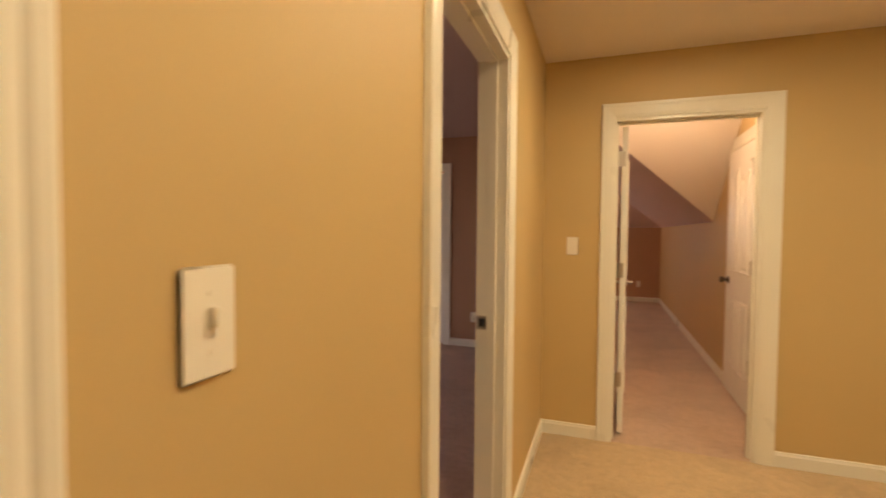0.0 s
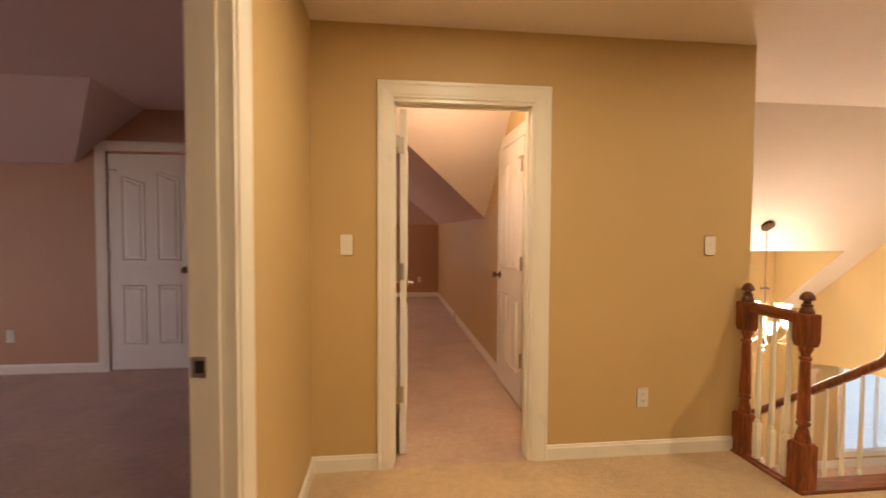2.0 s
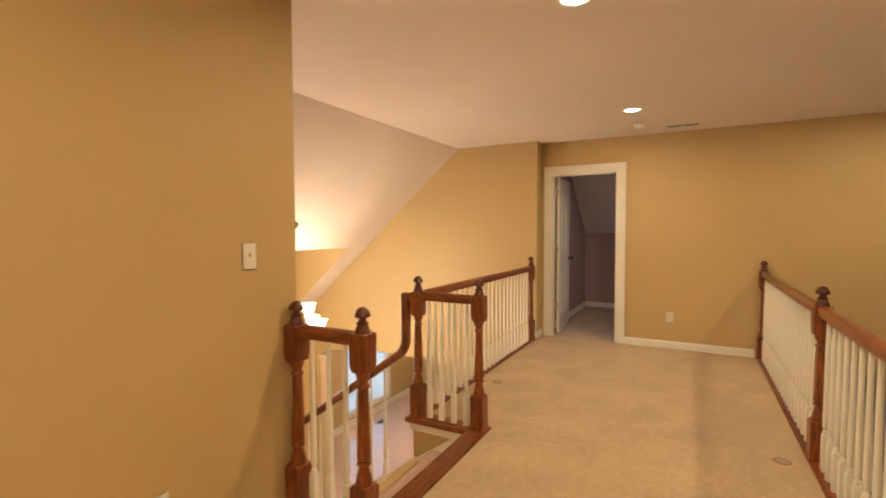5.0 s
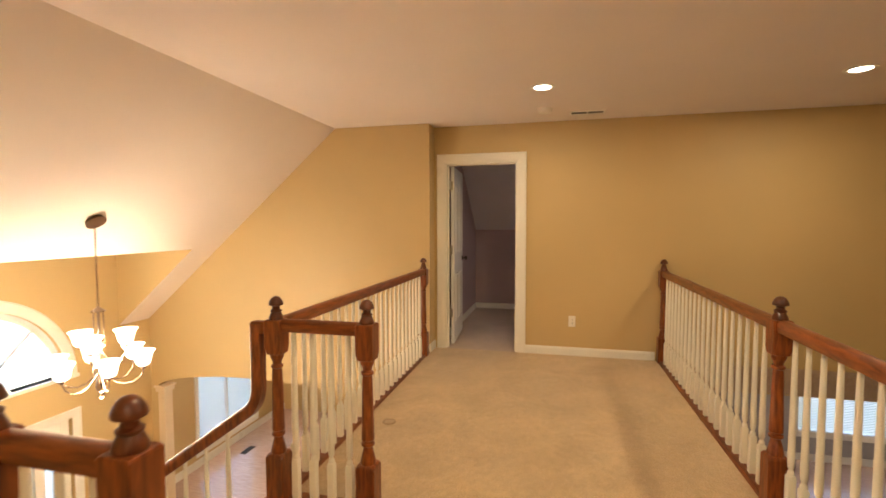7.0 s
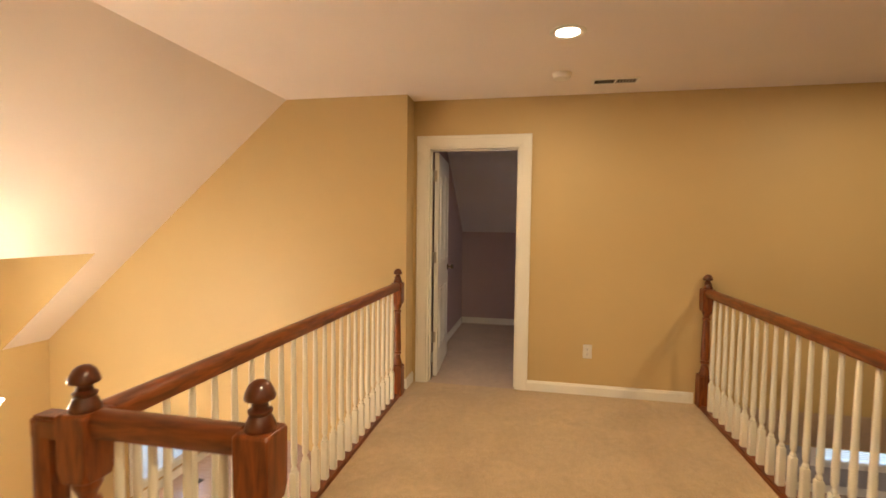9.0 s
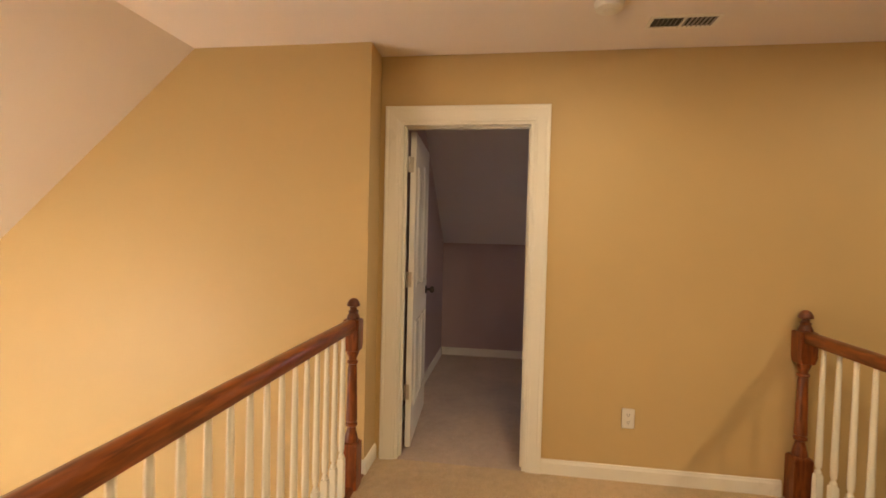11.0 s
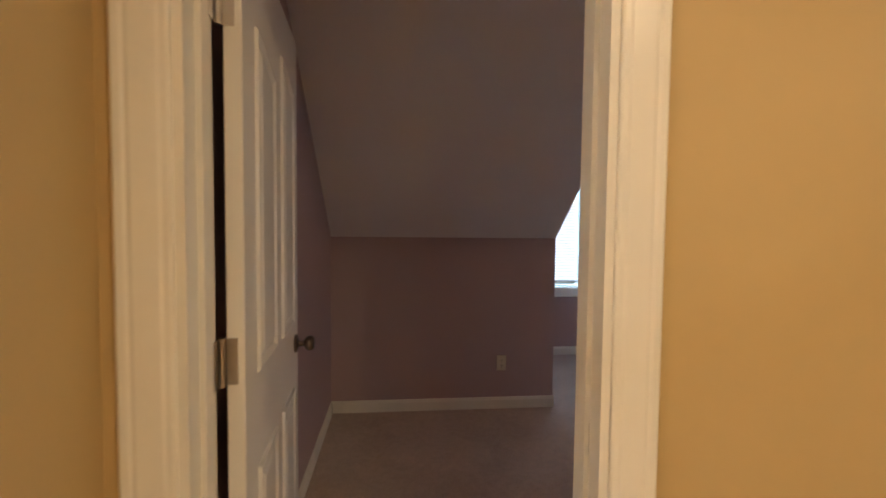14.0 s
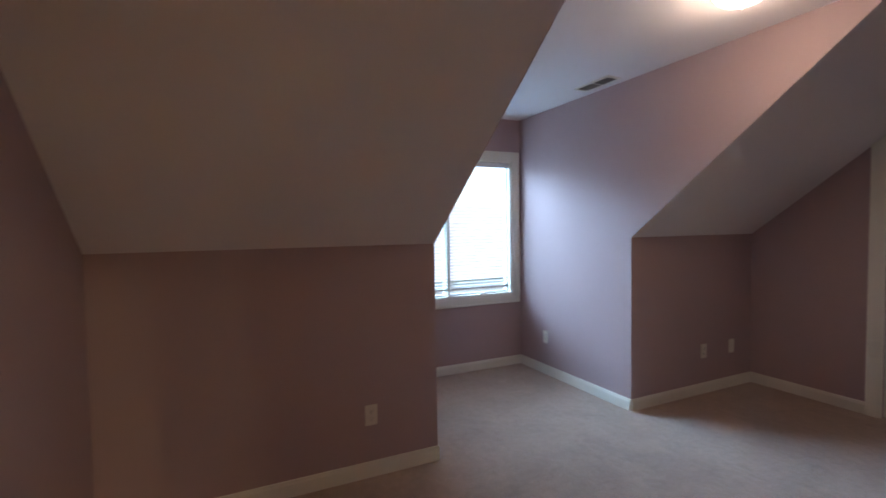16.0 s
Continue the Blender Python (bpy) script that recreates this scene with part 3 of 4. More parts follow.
def door(name, width, place, label, lever=False, category="door", jamb_y=None, jamb_x=0.012):
    """A four-panel moulded door; its hinge line at x = 0, opening edge at x = width, thickness towards +y."""
    h, t = 2.005, 0.035
    root = tagged(new(name), label, category)
    root.matrix_world = place
    bm = boxes((0, width, 0, t, 0.012, h), bevel=0.002)
    leaf = part("leaf", bm, DOORW, root)
    sx, mid = 0.11, 0.05
    c = width / 2
    for s, y in ((-1, 0.0), (1, t)):
        for px0, px1, rise in ((sx, c - mid, 0.05), (c + mid, width - sx, -0.05)):
            lo = part("panel", panel_mesh(outline(px0, px1, 0.24, 0.80, 0), s), DOORW, root)
            lo.location.y = y
            hi = part("panel", panel_mesh(outline(px0, px1, 1.02, 1.80, -rise), s), DOORW, root)
            hi.location.y = y
        kx = width - 0.065
        if lever:
            hd = part("lever_handle", lathe(KNOB[:6] + [(0.012, 0.045), (0.010, 0.052)], 16, pose(kx, y, 0.94, 90 if s < 0 else -90)), NICKEL, root, "satin nickel lever handle", True)
            bm = boxes((kx - 0.105, kx + 0.010, y + s * 0.040 - 0.006, y + s * 0.040 + 0.006, 0.932, 0.948), bevel=0.004)
            part("lever", bm, NICKEL, hd, smooth=True)
        else:
            part("knob", lathe(KNOB, 18, pose(kx, y, 0.94, 90 if s < 0 else -90)), KNOBM, root, "aged pewter door knob", True)
    for hz in (0.365, 1.08, 1.80):
        if jamb_y is None:
            bm = lathe([(0.004, hz - 0.054), (0.0085, hz - 0.050), (0.0085, hz + 0.050), (0.004, hz + 0.054)], 12, Matrix.Translation((0.004, -0.011, 0)))
        else:
            bm = lathe([(0.007, hz - 0.050), (0.007, hz + 0.050)], 12, Matrix.Translation((-0.010, (t + jamb_y) / 2, 0)))
            box(bm, -0.0025, 0.0, 0.013, t, hz - 0.048, hz + 0.048)
            box(bm, -0.014, -0.010, t, jamb_y, hz - 0.048, hz + 0.048)
            box(bm, -jamb_x - 0.040, -jamb_x, jamb_y - 0.0025, jamb_y, hz - 0.048, hz + 0.048)
        part("hinge", bm, NICKEL, root, "satin nickel butt hinge")
    if jamb_y is None:
        bm = boxes((-0.004, 0.070, -0.020, -0.013, 1.853, 1.861), (-0.010, 0.014, -0.022, -0.002, 1.850, 1.864), bevel=0.0015)
        box(bm, 0.060, 0.074, -0.018, -0.002, 1.849, 1.865)
        part("hinge_stop", bm, NICKEL, root, "satin nickel hinge-pin door stop")
    return root


# right bedroom door, swung open against the north wall
door("bedroom_door", 0.757, pose(W2 + T + 0.022, D2[1] - 0.032, 0, 0, 0, 3.8) @ Matrix.Translation((0.0, -0.035, 0)), "white four-panel door standing open beside the mauve wall", jamb_y=0.048, jamb_x=0.024)
# passage door, swung inward
door("passage_door", 0.745, pose(D1[0] + 0.036, W1 + T + 0.008, 0, 0, 0, 87.4) @ Matrix.Translation((0, -0.035, 0)), "white four-panel door standing open into the attic passage", True, jamb_y=0.069)
door("closet_door", 0.735, pose(PX + 0.002, 3.605, 0, 0, 0, 90) @ Matrix.Diagonal((1, -1, 1, 1)) @ Matrix.Translation((0, -0.037, 0)), "closed white four-panel closet door in the passage")
door("bedroom_closet_door", 0.735, pose(-2.615, 4.925, 0), "closed white four-panel door in the left bedroom")
door("near_door", 0.80, pose(WX - 0.05, D00[0] + 0.005, 0, 0, 0, 90), "closed white four-panel door beside the light switch")
door("gable_door", 0.75, pose(7.105, RS - 0.045, 0), "closed white four-panel door in the gable wall")


def strike(x0, x1, y0, y1, z0, z1):
    """A strike plate on a jamb with its latch hole."""
    ob = tagged(part("strike_plate", boxes((x0, x1, y0, y1, z0, z1), bevel=0.0006), NICKEL), "worn nickel strike plate on the white jamb", "strike plate")
    mx, mz, dx, dz = (x0 + x1) / 2, (z0 + z1) / 2, (x1 - x0) * 0.26, (z1 - z0) * 0.30
    part("latch_hole", boxes((mx - dx, mx + dx, y0 - 0.0008, y1 + 0.0008, mz - dz, mz + dz)), DARK, ob, "dark latch hole")
    return ob


strike(WX - 0.118, WX - 0.072, D0[1] - 0.0205, D0[1] - 0.018, 0.915, 0.972)
strike(W2 + 0.045, W2 + 0.10, D2[0] + 0.018, D2[0] + 0.0205, 0.91, 0.97)

# ---- railings ----
NEWEL_H = 1.01


def octagon(w, c, z):
    h = w / 2
    return [(h, -h + c, z), (h, h - c, z), (h - c, h, z), (-h + c, h, z), (-h, h - c, z), (-h, -h + c, z), (-h + c, -h, z), (h - c, -h, z)]


def block(w, rows):
    """A square post section whose corners are cut by c at each (height, c, width factor)."""
    bm = bmesh.new()
    rings = [[bm.verts.new(p) for p in octagon(w * k, c * k, z)] for z, c, k in rows]
    for a, b in zip(rings, rings[1:]):
        for i in range(8):
            bm.faces.new((a[i], a[(i + 1) % 8], b[(i + 1) % 8], b[i]))
    bm.faces.new(rings[0][::-1])
    bm.faces.new(rings[-1])
    return bm


def make_newel_meshes():
    parts = {}
    parts["base_block"] = block(0.092, [(0, 0.003, 1), (0.232, 0.003, 1), (0.243, 0.012, 0.94), (0.247, 0.02, 0.80)])
    parts["shaft"] = lathe([(0.034, 0.240), (0.0365, 0.250), (0.036, 0.262), (0.031, 0.283), (0.0255, 0.306), (0.0215, 0.320), (0.0215, 0.328), (0.0310, 0.334), (0.0325, 0.340), (0.0310, 0.346), (0.0245, 0.349), (0.0245, 0.356), (0.0305, 0.361), (0.0305, 0.380), (0.0285, 0.45), (0.0262, 0.55), (0.0240, 0.64), (0.0225, 0.660), (0.0200, 0.665), (0.0275, 0.669), (0.0300, 0.676), (0.0275, 0.683), (0.0205, 0.687), (0.0215, 0.699), (0.0275, 0.712), (0.0325, 0.722), (0.0330, 0.744)], 24)
    parts["cap_block"] = block(0.086, [(0.739, 0.016, 0.90), (0.742, 0.014, 0.97), (0.770, 0.004, 1), (0.899, 0.003, 1), (0.905, 0.006, 0.95), (0.907, 0.010, 0.88)])
    parts["finial"] = lathe([(0.033, 0.904), (0.0350, 0.910), (0.0335, 0.918), (0.0275, 0.932), (0.0235, 0.941), (0.0270, 0.946), (0.0270, 0.951), (0.0185, 0.957), (0.0175, 0.966), (0.0215, 0.973), (0.0335, 0.976), (0.0350, 0.980), (0.0335, 0.987), (0.0300, 0.997), (0.0235, 1.008), (0.0140, 1.016), (0.003, 1.019)], 24)
    out = {}
    for k, bm in parts.items():
        me = bpy.data.meshes.new(k)
        bm.normal_update()
        bm.to_mesh(me)
        bm.free()
        me.materials.append(CHERRYD if k == "finial" else CHERRY)
        if "block" not in k:
            me.polygons.foreach_set("use_smooth", [True] * len(me.polygons))
            me.set_sharp_from_angle(angle=radians(35))
        out[k] = me
    return out


NEWEL = make_newel_meshes()


def newel(x, y, parent):
    shaft = new("newel_post", NEWEL["shaft"])
    shaft.parent = parent
    shaft.location = (x, y, 0)
    for k in ("base_block", "cap_block", "finial"):
        o = new(k, NEWEL[k])
        o.parent = shaft
    return shaft


def baluster_mesh(height, foot=0.20):
    w = 0.034
    bm = block(w, [(0, 0.002, 1), (foot, 0.002, 1), (foot + 0.008, 0.006, 0.85)])
    f = foot
    tmp = lathe([(0.010, f), (0.0145, f + 0.014), (0.0145, f + 0.022), (0.009, f + 0.030), (0.009, f + 0.036), (0.014, f + 0.046), (0.0155, f + 0.09), (0.0145, f + 0.16), (0.011, height - 0.12), (0.0088, height)], 12)
    me = bpy.data.meshes.new("baluster")
    tmp.to_mesh(me)
    tmp.free()
    bm.from_mesh(me)
    bm.normal_update()
    bm.to_mesh(me)
    bm.free()
    me.materials.append(BALUST)
    me.polygons.foreach_set("use_smooth", [True] * len(me.polygons))
    me.set_sharp_from_angle(angle=radians(35))
    return me


BALUSTER = baluster_mesh(0.862)
RAIL = [(-0.024, 0.0), (0.024, 0.0), (0.0275, 0.008), (0.0300, 0.020), (0.0315, 0.033), (0.0290, 0.047), (0.0200, 0.057), (0.0, 0.061), (-0.0200, 0.057), (-0.0290, 0.047), (-0.0315, 0.033), (-0.0300, 0.020), (-0.0275, 0.008)]
RAIL_Z = 0.850


def straight_rail(p, q, parent, count):
    """Handrail, shoe and evenly spaced balusters between two newel centres."""
    p, q = Vector((*p, 0)), Vector((*q, 0))
    d = (q - p).normalized()
    side = Vector((-d.y, d.x, 0))
    a, b = p + d * 0.040, q - d * 0.040
    up = Vector((0, 0, 1))
    turn = Matrix.Translation(a) @ Matrix.Rotation(math.atan2(d.y, d.x), 4, "Z")
    n = (b - a).length
    o = part("handrail", sweep(RAIL, [((0, 0, RAIL_Z), (0, 1, 0), (0, 0, 1)), ((n, 0, RAIL_Z), (0, 1, 0), (0, 0, 1))]), CHERRYX, parent, smooth=True)
    o.matrix_basis = turn
    o = part("shoe_rail", boxes((-0.0, n, -0.030, 0.030, 0.0, 0.018), bevel=0.003), CHERRYX, parent)
    o.matrix_basis = turn
    if count < 6:
        a, n = p, (q - p).length
    for i in range(count):
        c = a + d * n * (i + 1) / (count + 1)
        o = new("baluster", BALUSTER)
        o.parent = parent
        o.location = (c.x, c.y, 0.016)


def railing(name, posts, runs, label):
    root = tagged(new(name), label, "railing", "railings round landing and bridge")
    for x, y in posts:
        newel(x, y, root)
    for p, q, count in runs:
        straight_rail(p, q, root, count)
    return root


A, W, B, C, E = (2.045, 2.45), (2.045, 2.838), (3.273, 2.922), (3.273, 2.45), (5.885, 2.922)
R, S, Q = (6.180, 0.560), (3.80, 0.556), (1.36, 0.556)
railing("railing", [W, A], [(W, A, 3)], "cherry-stained landing railing with white turned balusters by the wall")
railing("railing", [C, B, E], [(C, B, 4), (B, E, 23)], "cherry-stained bridge railing with white balusters along the foyer")
railing("railing", [R, S, Q], [(Q, S, 20), (S, R, 20)], "cherry-stained bridge railing with white balusters above the great room")

# ---- stairs ----
RISE, GOING, NSTEP = 0.1875, 0.262, 16
SX0, SX1 = 2.0, 3.235
stairs = tagged(new("stairs"), "straight stairs with stained oak treads and white risers", "stairs")
for i in range(1, NSTEP):
    z, y = -RISE * i, 2.49 + GOING * (i - 1)
    part("tread", boxes((SX0, SX1, y - 0.0, y + GOING + 0.03, z - 0.028, z), bevel=0.006), TREAD, stairs)
    part("riser", boxes((SX0, SX1, y - 0.02, y - 0.001, z, z + RISE - 0.029)), TRIM, stairs)
y_end = 2.49 + GOING * (NSTEP - 1)
part("riser", boxes((SX0, SX1, y_end - 0.02, y_end - 0.001, LOW, LOW + RISE - 0.029)), TRIM, stairs)
slope = RISE / GOING
for x0, x1 in ((SX1, SX1 + 0.035), (2.0, 2.02)):
    sp = [(x0, 2.42, -0.024), (x0, 2.55, -0.024), (x0, y_end + 0.1, LOW + 0.20), (x0, y_end + 0.1, LOW), (x0, y_end - 0.35, LOW), (x0, 2.42, -0.45)]
    part("stringer", slab(sp, (x1 - x0, 0, 0)), TRIM, stairs, "white painted skirt board")
part("stair_side", slab([(SX1 + 0.003, 2.99, -0.55), (SX1 + 0.003, y_end - 0.3, LOW), (SX1 + 0.003, 2.99, LOW)], (0.028, 0, 0)), GOLD, stairs, "golden tan wall under the stairs")
structure("wall_stairwell_side", boxes((3.276, 3.355, 2.402, 2.968, -2.0, -0.024)), GOLD, "golden tan wall under the bridge beside the stairs", "wall")
structure("trim_stairwell_fascia", boxes((3.258, 3.275, 2.518, 2.985, -0.095, -0.024), (2.0, 3.235, 2.402, 2.416, -0.20, -0.024)), TRIM, "white painted fascia beneath the stair nosing", "trim")
# handrail with a gooseneck up to the bridge newel
rail_root = tagged(new("stair_railing"), "cherry-stained stair handrail with gooseneck and white balusters", "railing")
hx = B[0] - 0.005
path, pts = [], []
pts += [(B[1] + 0.105, 0.875), (B[1] + 0.105, 0.56)]
for i in range(1, 8):
    a = (i / 8) * (math.pi / 2 - math.atan(slope))
    pts.append((B[1] + 0.105 + 0.16 * (1 - math.cos(a)), 0.56 - 0.16 * math.sin(a)))
ly, lz = pts[-1]
pts += [(ly + 1.2, lz - 1.2 * slope), (y_end + 0.02, lz - (y_end + 0.02 - ly) * slope)]
for i, (y, z) in enumerate(pts):
    y0, z0 = pts[max(i - 1, 0)]
    y1, z1 = pts[min(i + 1, len(pts) - 1)]
    d = Vector((0, y1 - y0, z1 - z0)).normalized()
    path.append(((hx, y, z), (1, 0, 0), (0, -d.z, d.y)))
RAIL2 = [(u, v - 0.03) for u, v in RAIL]
part("handrail", sweep(RAIL2, path), CHERRY, rail_root, smooth=True)
part("rail_return", boxes((hx - 0.03, hx + 0.03, B[1] + 0.040, B[1] + 0.13, 0.835, 0.893), bevel=0.008), CHERRY, rail_root)
SB = baluster_mesh(0.86, 0.16)
for i in range(1, NSTEP):
    for f in (0.25, 0.75):
        y = 2.49 + GOING * (i - 1 + f)
        if y < B[1] + 0.20:
            continue
        top = lz - (y - ly) * slope - 0.03
        foot_z = -RISE * i
        o = new("baluster", SB)
        o.parent = rail_root
        o.location = (hx, y, foot_z)
        o.scale = (1, 1, (top - foot_z) / 0.86)
newel_low = newel(hx, y_end + 0.055, rail_root)
newel_low.location.z = LOW

# stained nosing boards round the stair opening and along the bridge
def board(rows, label):
    return structure("trim_nosing", boxes(*rows, bevel=0.005), CHERRYX, label, "trim")


board([(1.985, 3.345, 2.388, 2.515, -0.022, 0.014)], "stained oak nosing board at the stair head")
board([(3.205, 3.345, 2.516, 3.000, -0.022, 0.012)], "stained oak nosing board beneath the railing")
board([(1.985, 2.105, 2.516, 2.875, -0.022, 0.012)], "stained oak nosing board beneath the railing")
board([(3.346, JOG, 2.885, 2.975, -0.022, 0.010)], "stained oak nosing strip along the bridge edge")
board([(1.42, W2, 0.515, 0.603, -0.022, 0.010)], "stained oak nosing strip along the bridge edge")
structure("trim_fascia", boxes((3.30, JOG, 2.971, 2.986, -0.30, -0.023), (1.42, W2, 0.485, 0.499, -0.30, -0.023)), TRIM, "white painted bridge fascia", "trim")

# ---- switches and outlets ----


def plate(name, place, kind, label):
    """A wall plate in a wall's own frame: x along, y into the wall, z up; its centre at the origin."""
    root = tagged(new(name), label, "wall plate", "switch and outlet plates")
    root.matrix_world = place
    part("cover_plate", boxes((-0.035, 0.035, -0.006, 0.0, -0.0572, 0.0572), bevel=0.003), PLATE, root)
    if kind == "switch":
        part("toggle", boxes((-0.005, 0.005, -0.018, -0.005, -0.004, 0.016), bevel=0.002), PLATE, root)
        part("toggle_slot", boxes((-0.0065, 0.0065, -0.0075, -0.004, -0.013, 0.013)), PLATE, root)
    elif kind == "outlet":
        for z in (-0.020, 0.020):
            face = part("receptacle", boxes((-0.0165, 0.0165, -0.0085, -0.005, z - 0.014, z + 0.014), bevel=0.003), PLATE, root)
            part("slots", boxes((-0.0075, -0.0050, -0.0092, -0.0080, z - 0.002, z + 0.008), (0.0050, 0.0075, -0.0092, -0.0080, z - 0.002, z + 0.008), (-0.002, 0.002, -0.0092, -0.0080, z - 0.010, z - 0.006)), DARK, face)
    for z in (-0.045, 0.045) if kind == "blank" else (-0.030, 0.030):
        part("screw", lathe([(0.003, 0), (0.0028, 0.0012)], 10, Matrix.Translation((0, -0.006, z)) @ Matrix.Rotation(math.pi / 2, 4, "X")), PLATE, root)
    return root


SWITCH, OUTLET = "white toggle light switch on the tan wall", "white duplex outlet low on the wall"
plate("light_switch", Matrix.Translation((-0.29, W1, 1.237)), "switch", SWITCH)
plate("light_switch", Matrix.Translation((1.826, W1, 1.237)), "switch", SWITCH)
plate("outlet", Matrix.Translation((1.42, W1, 0.343)), "outlet", OUTLET)
plate("light_switch", facing_west(WX) @ Matrix.Translation((0.160, 0, 1.222)), "switch", "white toggle light switch between two door casings")
plate("outlet", facing_east(W2) @ Matrix.Translation((-1.42, 0, 0.358)), "outlet", OUTLET)
plate("outlet", facing_east(KX) @ Matrix.Translation((-1.60, 0, 0.345)), "outlet", "white duplex outlet on the mauve knee wall")
plate("outlet", facing_east(KX) @ Matrix.Translation((1.17, 0, 0.345)), "outlet", "white duplex outlet on the mauve knee wall")
plate("outlet", facing_east(KX) @ Matrix.Translation((1.52, 0, 0.345)), "blank", "white blank cable plate on the mauve knee wall")
plate("outlet", facing_south(DS) @ Matrix.Translation((-9.75, 0, 0.345)), "outlet", "white duplex outlet on the dormer wall")
plate("outlet", facing_north(4.92) @ Matrix.Translation((-3.45, 0, 0.345)), "outlet", "white duplex outlet on the dim bedroom wall")
plate("outlet", facing_north(4.92) @ Matrix.Translation((-1.50, 0, 0.345)), "outlet", "white duplex outlet beside the bedroom closet")
plate("outlet", facing_north(PY) @ Matrix.Translation((0.55, 0, 0.345)), "outlet", "white duplex outlet at the passage end")

# round covers let into the carpet
for x, y in ((4.255, 2.708), (3.715, 0.735)):
    fc = tagged(new("floor_outlet"), "round tan floor outlet cover set in the carpet", "floor outlet")
    fc.location = (x, y, 0)
    part("ring", lathe([(0.034, 0.001), (0.035, 0.004), (0.044, 0.004), (0.047, 0.001)], 28, None, False), mat("tan_plastic", (0.30, 0.21, 0.12), 0.5), fc, smooth=True)
    part("lid", lathe([(0.033, 0.0005), (0.033, 0.003)], 28), mat("beige_plastic", (0.40, 0.30, 0.19), 0.5), fc)

# ---- ceiling fixtures ----
for cx, cy in CANS:
    # the last fixture is made up to go with its added lamp
    root = tagged(new("recessed_light"), "lit white recessed can light in the ceiling", "ceiling light", "recessed lights over hall and bridge")
    root.location = (cx, cy, CEIL)
    part("trim_ring", lathe([(0.067, -0.003), (0.072, -0.006), (0.094, -0.006), (0.098, 0.0), (0.067, 0.0)], 32, None, False), TRIM, root, smooth=True)
    part("lens", lathe([(0.064, -0.004), (0.064, -0.001)], 32), LENS, root, "glowing lamp lens")
root = tagged(new("smoke_detector"), "round white smoke detector on the ceiling", "smoke detector")
root.location = (5.685, 1.70, CEIL)
part("body", lathe([(0.052, -0.036), (0.058, -0.032), (0.062, -0.012), (0.066, -0.008), (0.066, 0.0)], 28), PLATE, root, smooth=True)
part("vent_ring", lathe([(0.030, -0.039), (0.034, -0.036)], 24), PLATE, root)


def ceiling_vent(place, length, width, label):
    root = tagged(new("ceiling_vent"), label, "vent")
    root.matrix_world = place
    a, b = length / 2, width / 2
    # black sheet in place of the duct's shade
    part("backing", boxes((-a + 0.015, a - 0.015, -b + 0.015, b - 0.015, -0.002, -0.0005)), DARK, root, "black sheet standing in for shade in the duct")
    part("frame", boxes((-a, a, -b, -b + 0.016, -0.008, 0), (-a, a, b - 0.016, b, -0.008, 0), (-a, -a + 0.016, -b + 0.016, b - 0.016, -0.008, 0), (a - 0.016, a, -b + 0.016, b - 0.016, -0.008, 0), (-0.005, 0.005, -b + 0.016, b - 0.016, -0.007, 0)), PLATE, root)
    # white slats coloured grey, so the slots' shade is in the paint
    grey = mat("vent_slat_shade", (0.30, 0.28, 0.26), 0.5)
    n = int((length - 0.04) / 0.021)
    for i in range(n):
        x = -a + 0.024 + 0.021 * i
        s = part("slat", boxes((-0.001, 0.001, -b + 0.016, b - 0.016, -0.005, 0.005)), grey, root)
        s.matrix_basis = pose(x, 0, -0.005, 0, 30 if x < 0 else -30, 0)
    return root


ceiling_vent(pose(5.90, 1.317, CEIL, 0, 0, 90), 0.32, 0.13, "white slatted air vent in the hall ceiling")
ceiling_vent(pose(8.94, -0.22, CEIL), 0.34, 0.13, "white slatted air vent in the dormer ceiling")
# glass dome lamp in the bedroom
root = tagged(new("ceiling_lamp"), "lit frosted glass dome lamp on the ceiling", "ceiling lamp")
root.location = (7.637, 0.172, CEIL)
part("pan", lathe([(0.124, -0.020), (0.129, -0.012), (0.122, 0.0)], 36), NICKEL, root, smooth=True)
part("dome", lathe([(0.004, -0.072), (0.045, -0.069), (0.08, -0.056), (0.105, -0.038), (0.118, -0.021)], 36), DOME, root, "glowing frosted glass dome", True)
part("finial", lathe([(0.003, -0.094), (0.009, -0.087), (0.006, -0.079), (0.012, -0.072)], 16), NICKEL, root, smooth=True)

root = tagged(new("passage_light"), "round lit ceiling lamp inside the attic passage", "ceiling lamp")
root.location = (0.26, 3.42, CEIL)
part("pan", lathe([(0.14, -0.07), (0.15, -0.06), (0.15, 0.0)], 32), TRIM, root, smooth=True)
part("lens", lathe([(0.125, -0.085), (0.13, -0.07)], 32), DOME, root, "glowing frosted lens")

# ---- chandelier ----


def tube(points, r, seg=8):
    ring = [(r * math.cos(2 * math.pi * i / seg), r * math.sin(2 * math.pi * i / seg)) for i in range(seg)]
    path = []
    for i, p in enumerate(points):
        d = (Vector(points[min(i + 1, len(points) - 1)]) - Vector(points[max(i - 1, 0)])).normalized()
        ref = Vector((0, 0, 1)) if abs(d.z) < 0.9 else Vector((1, 0, 0))
        u = d.cross(ref).normalized()
        path.append((p, u, u.cross(d)))
    return sweep(ring, path)


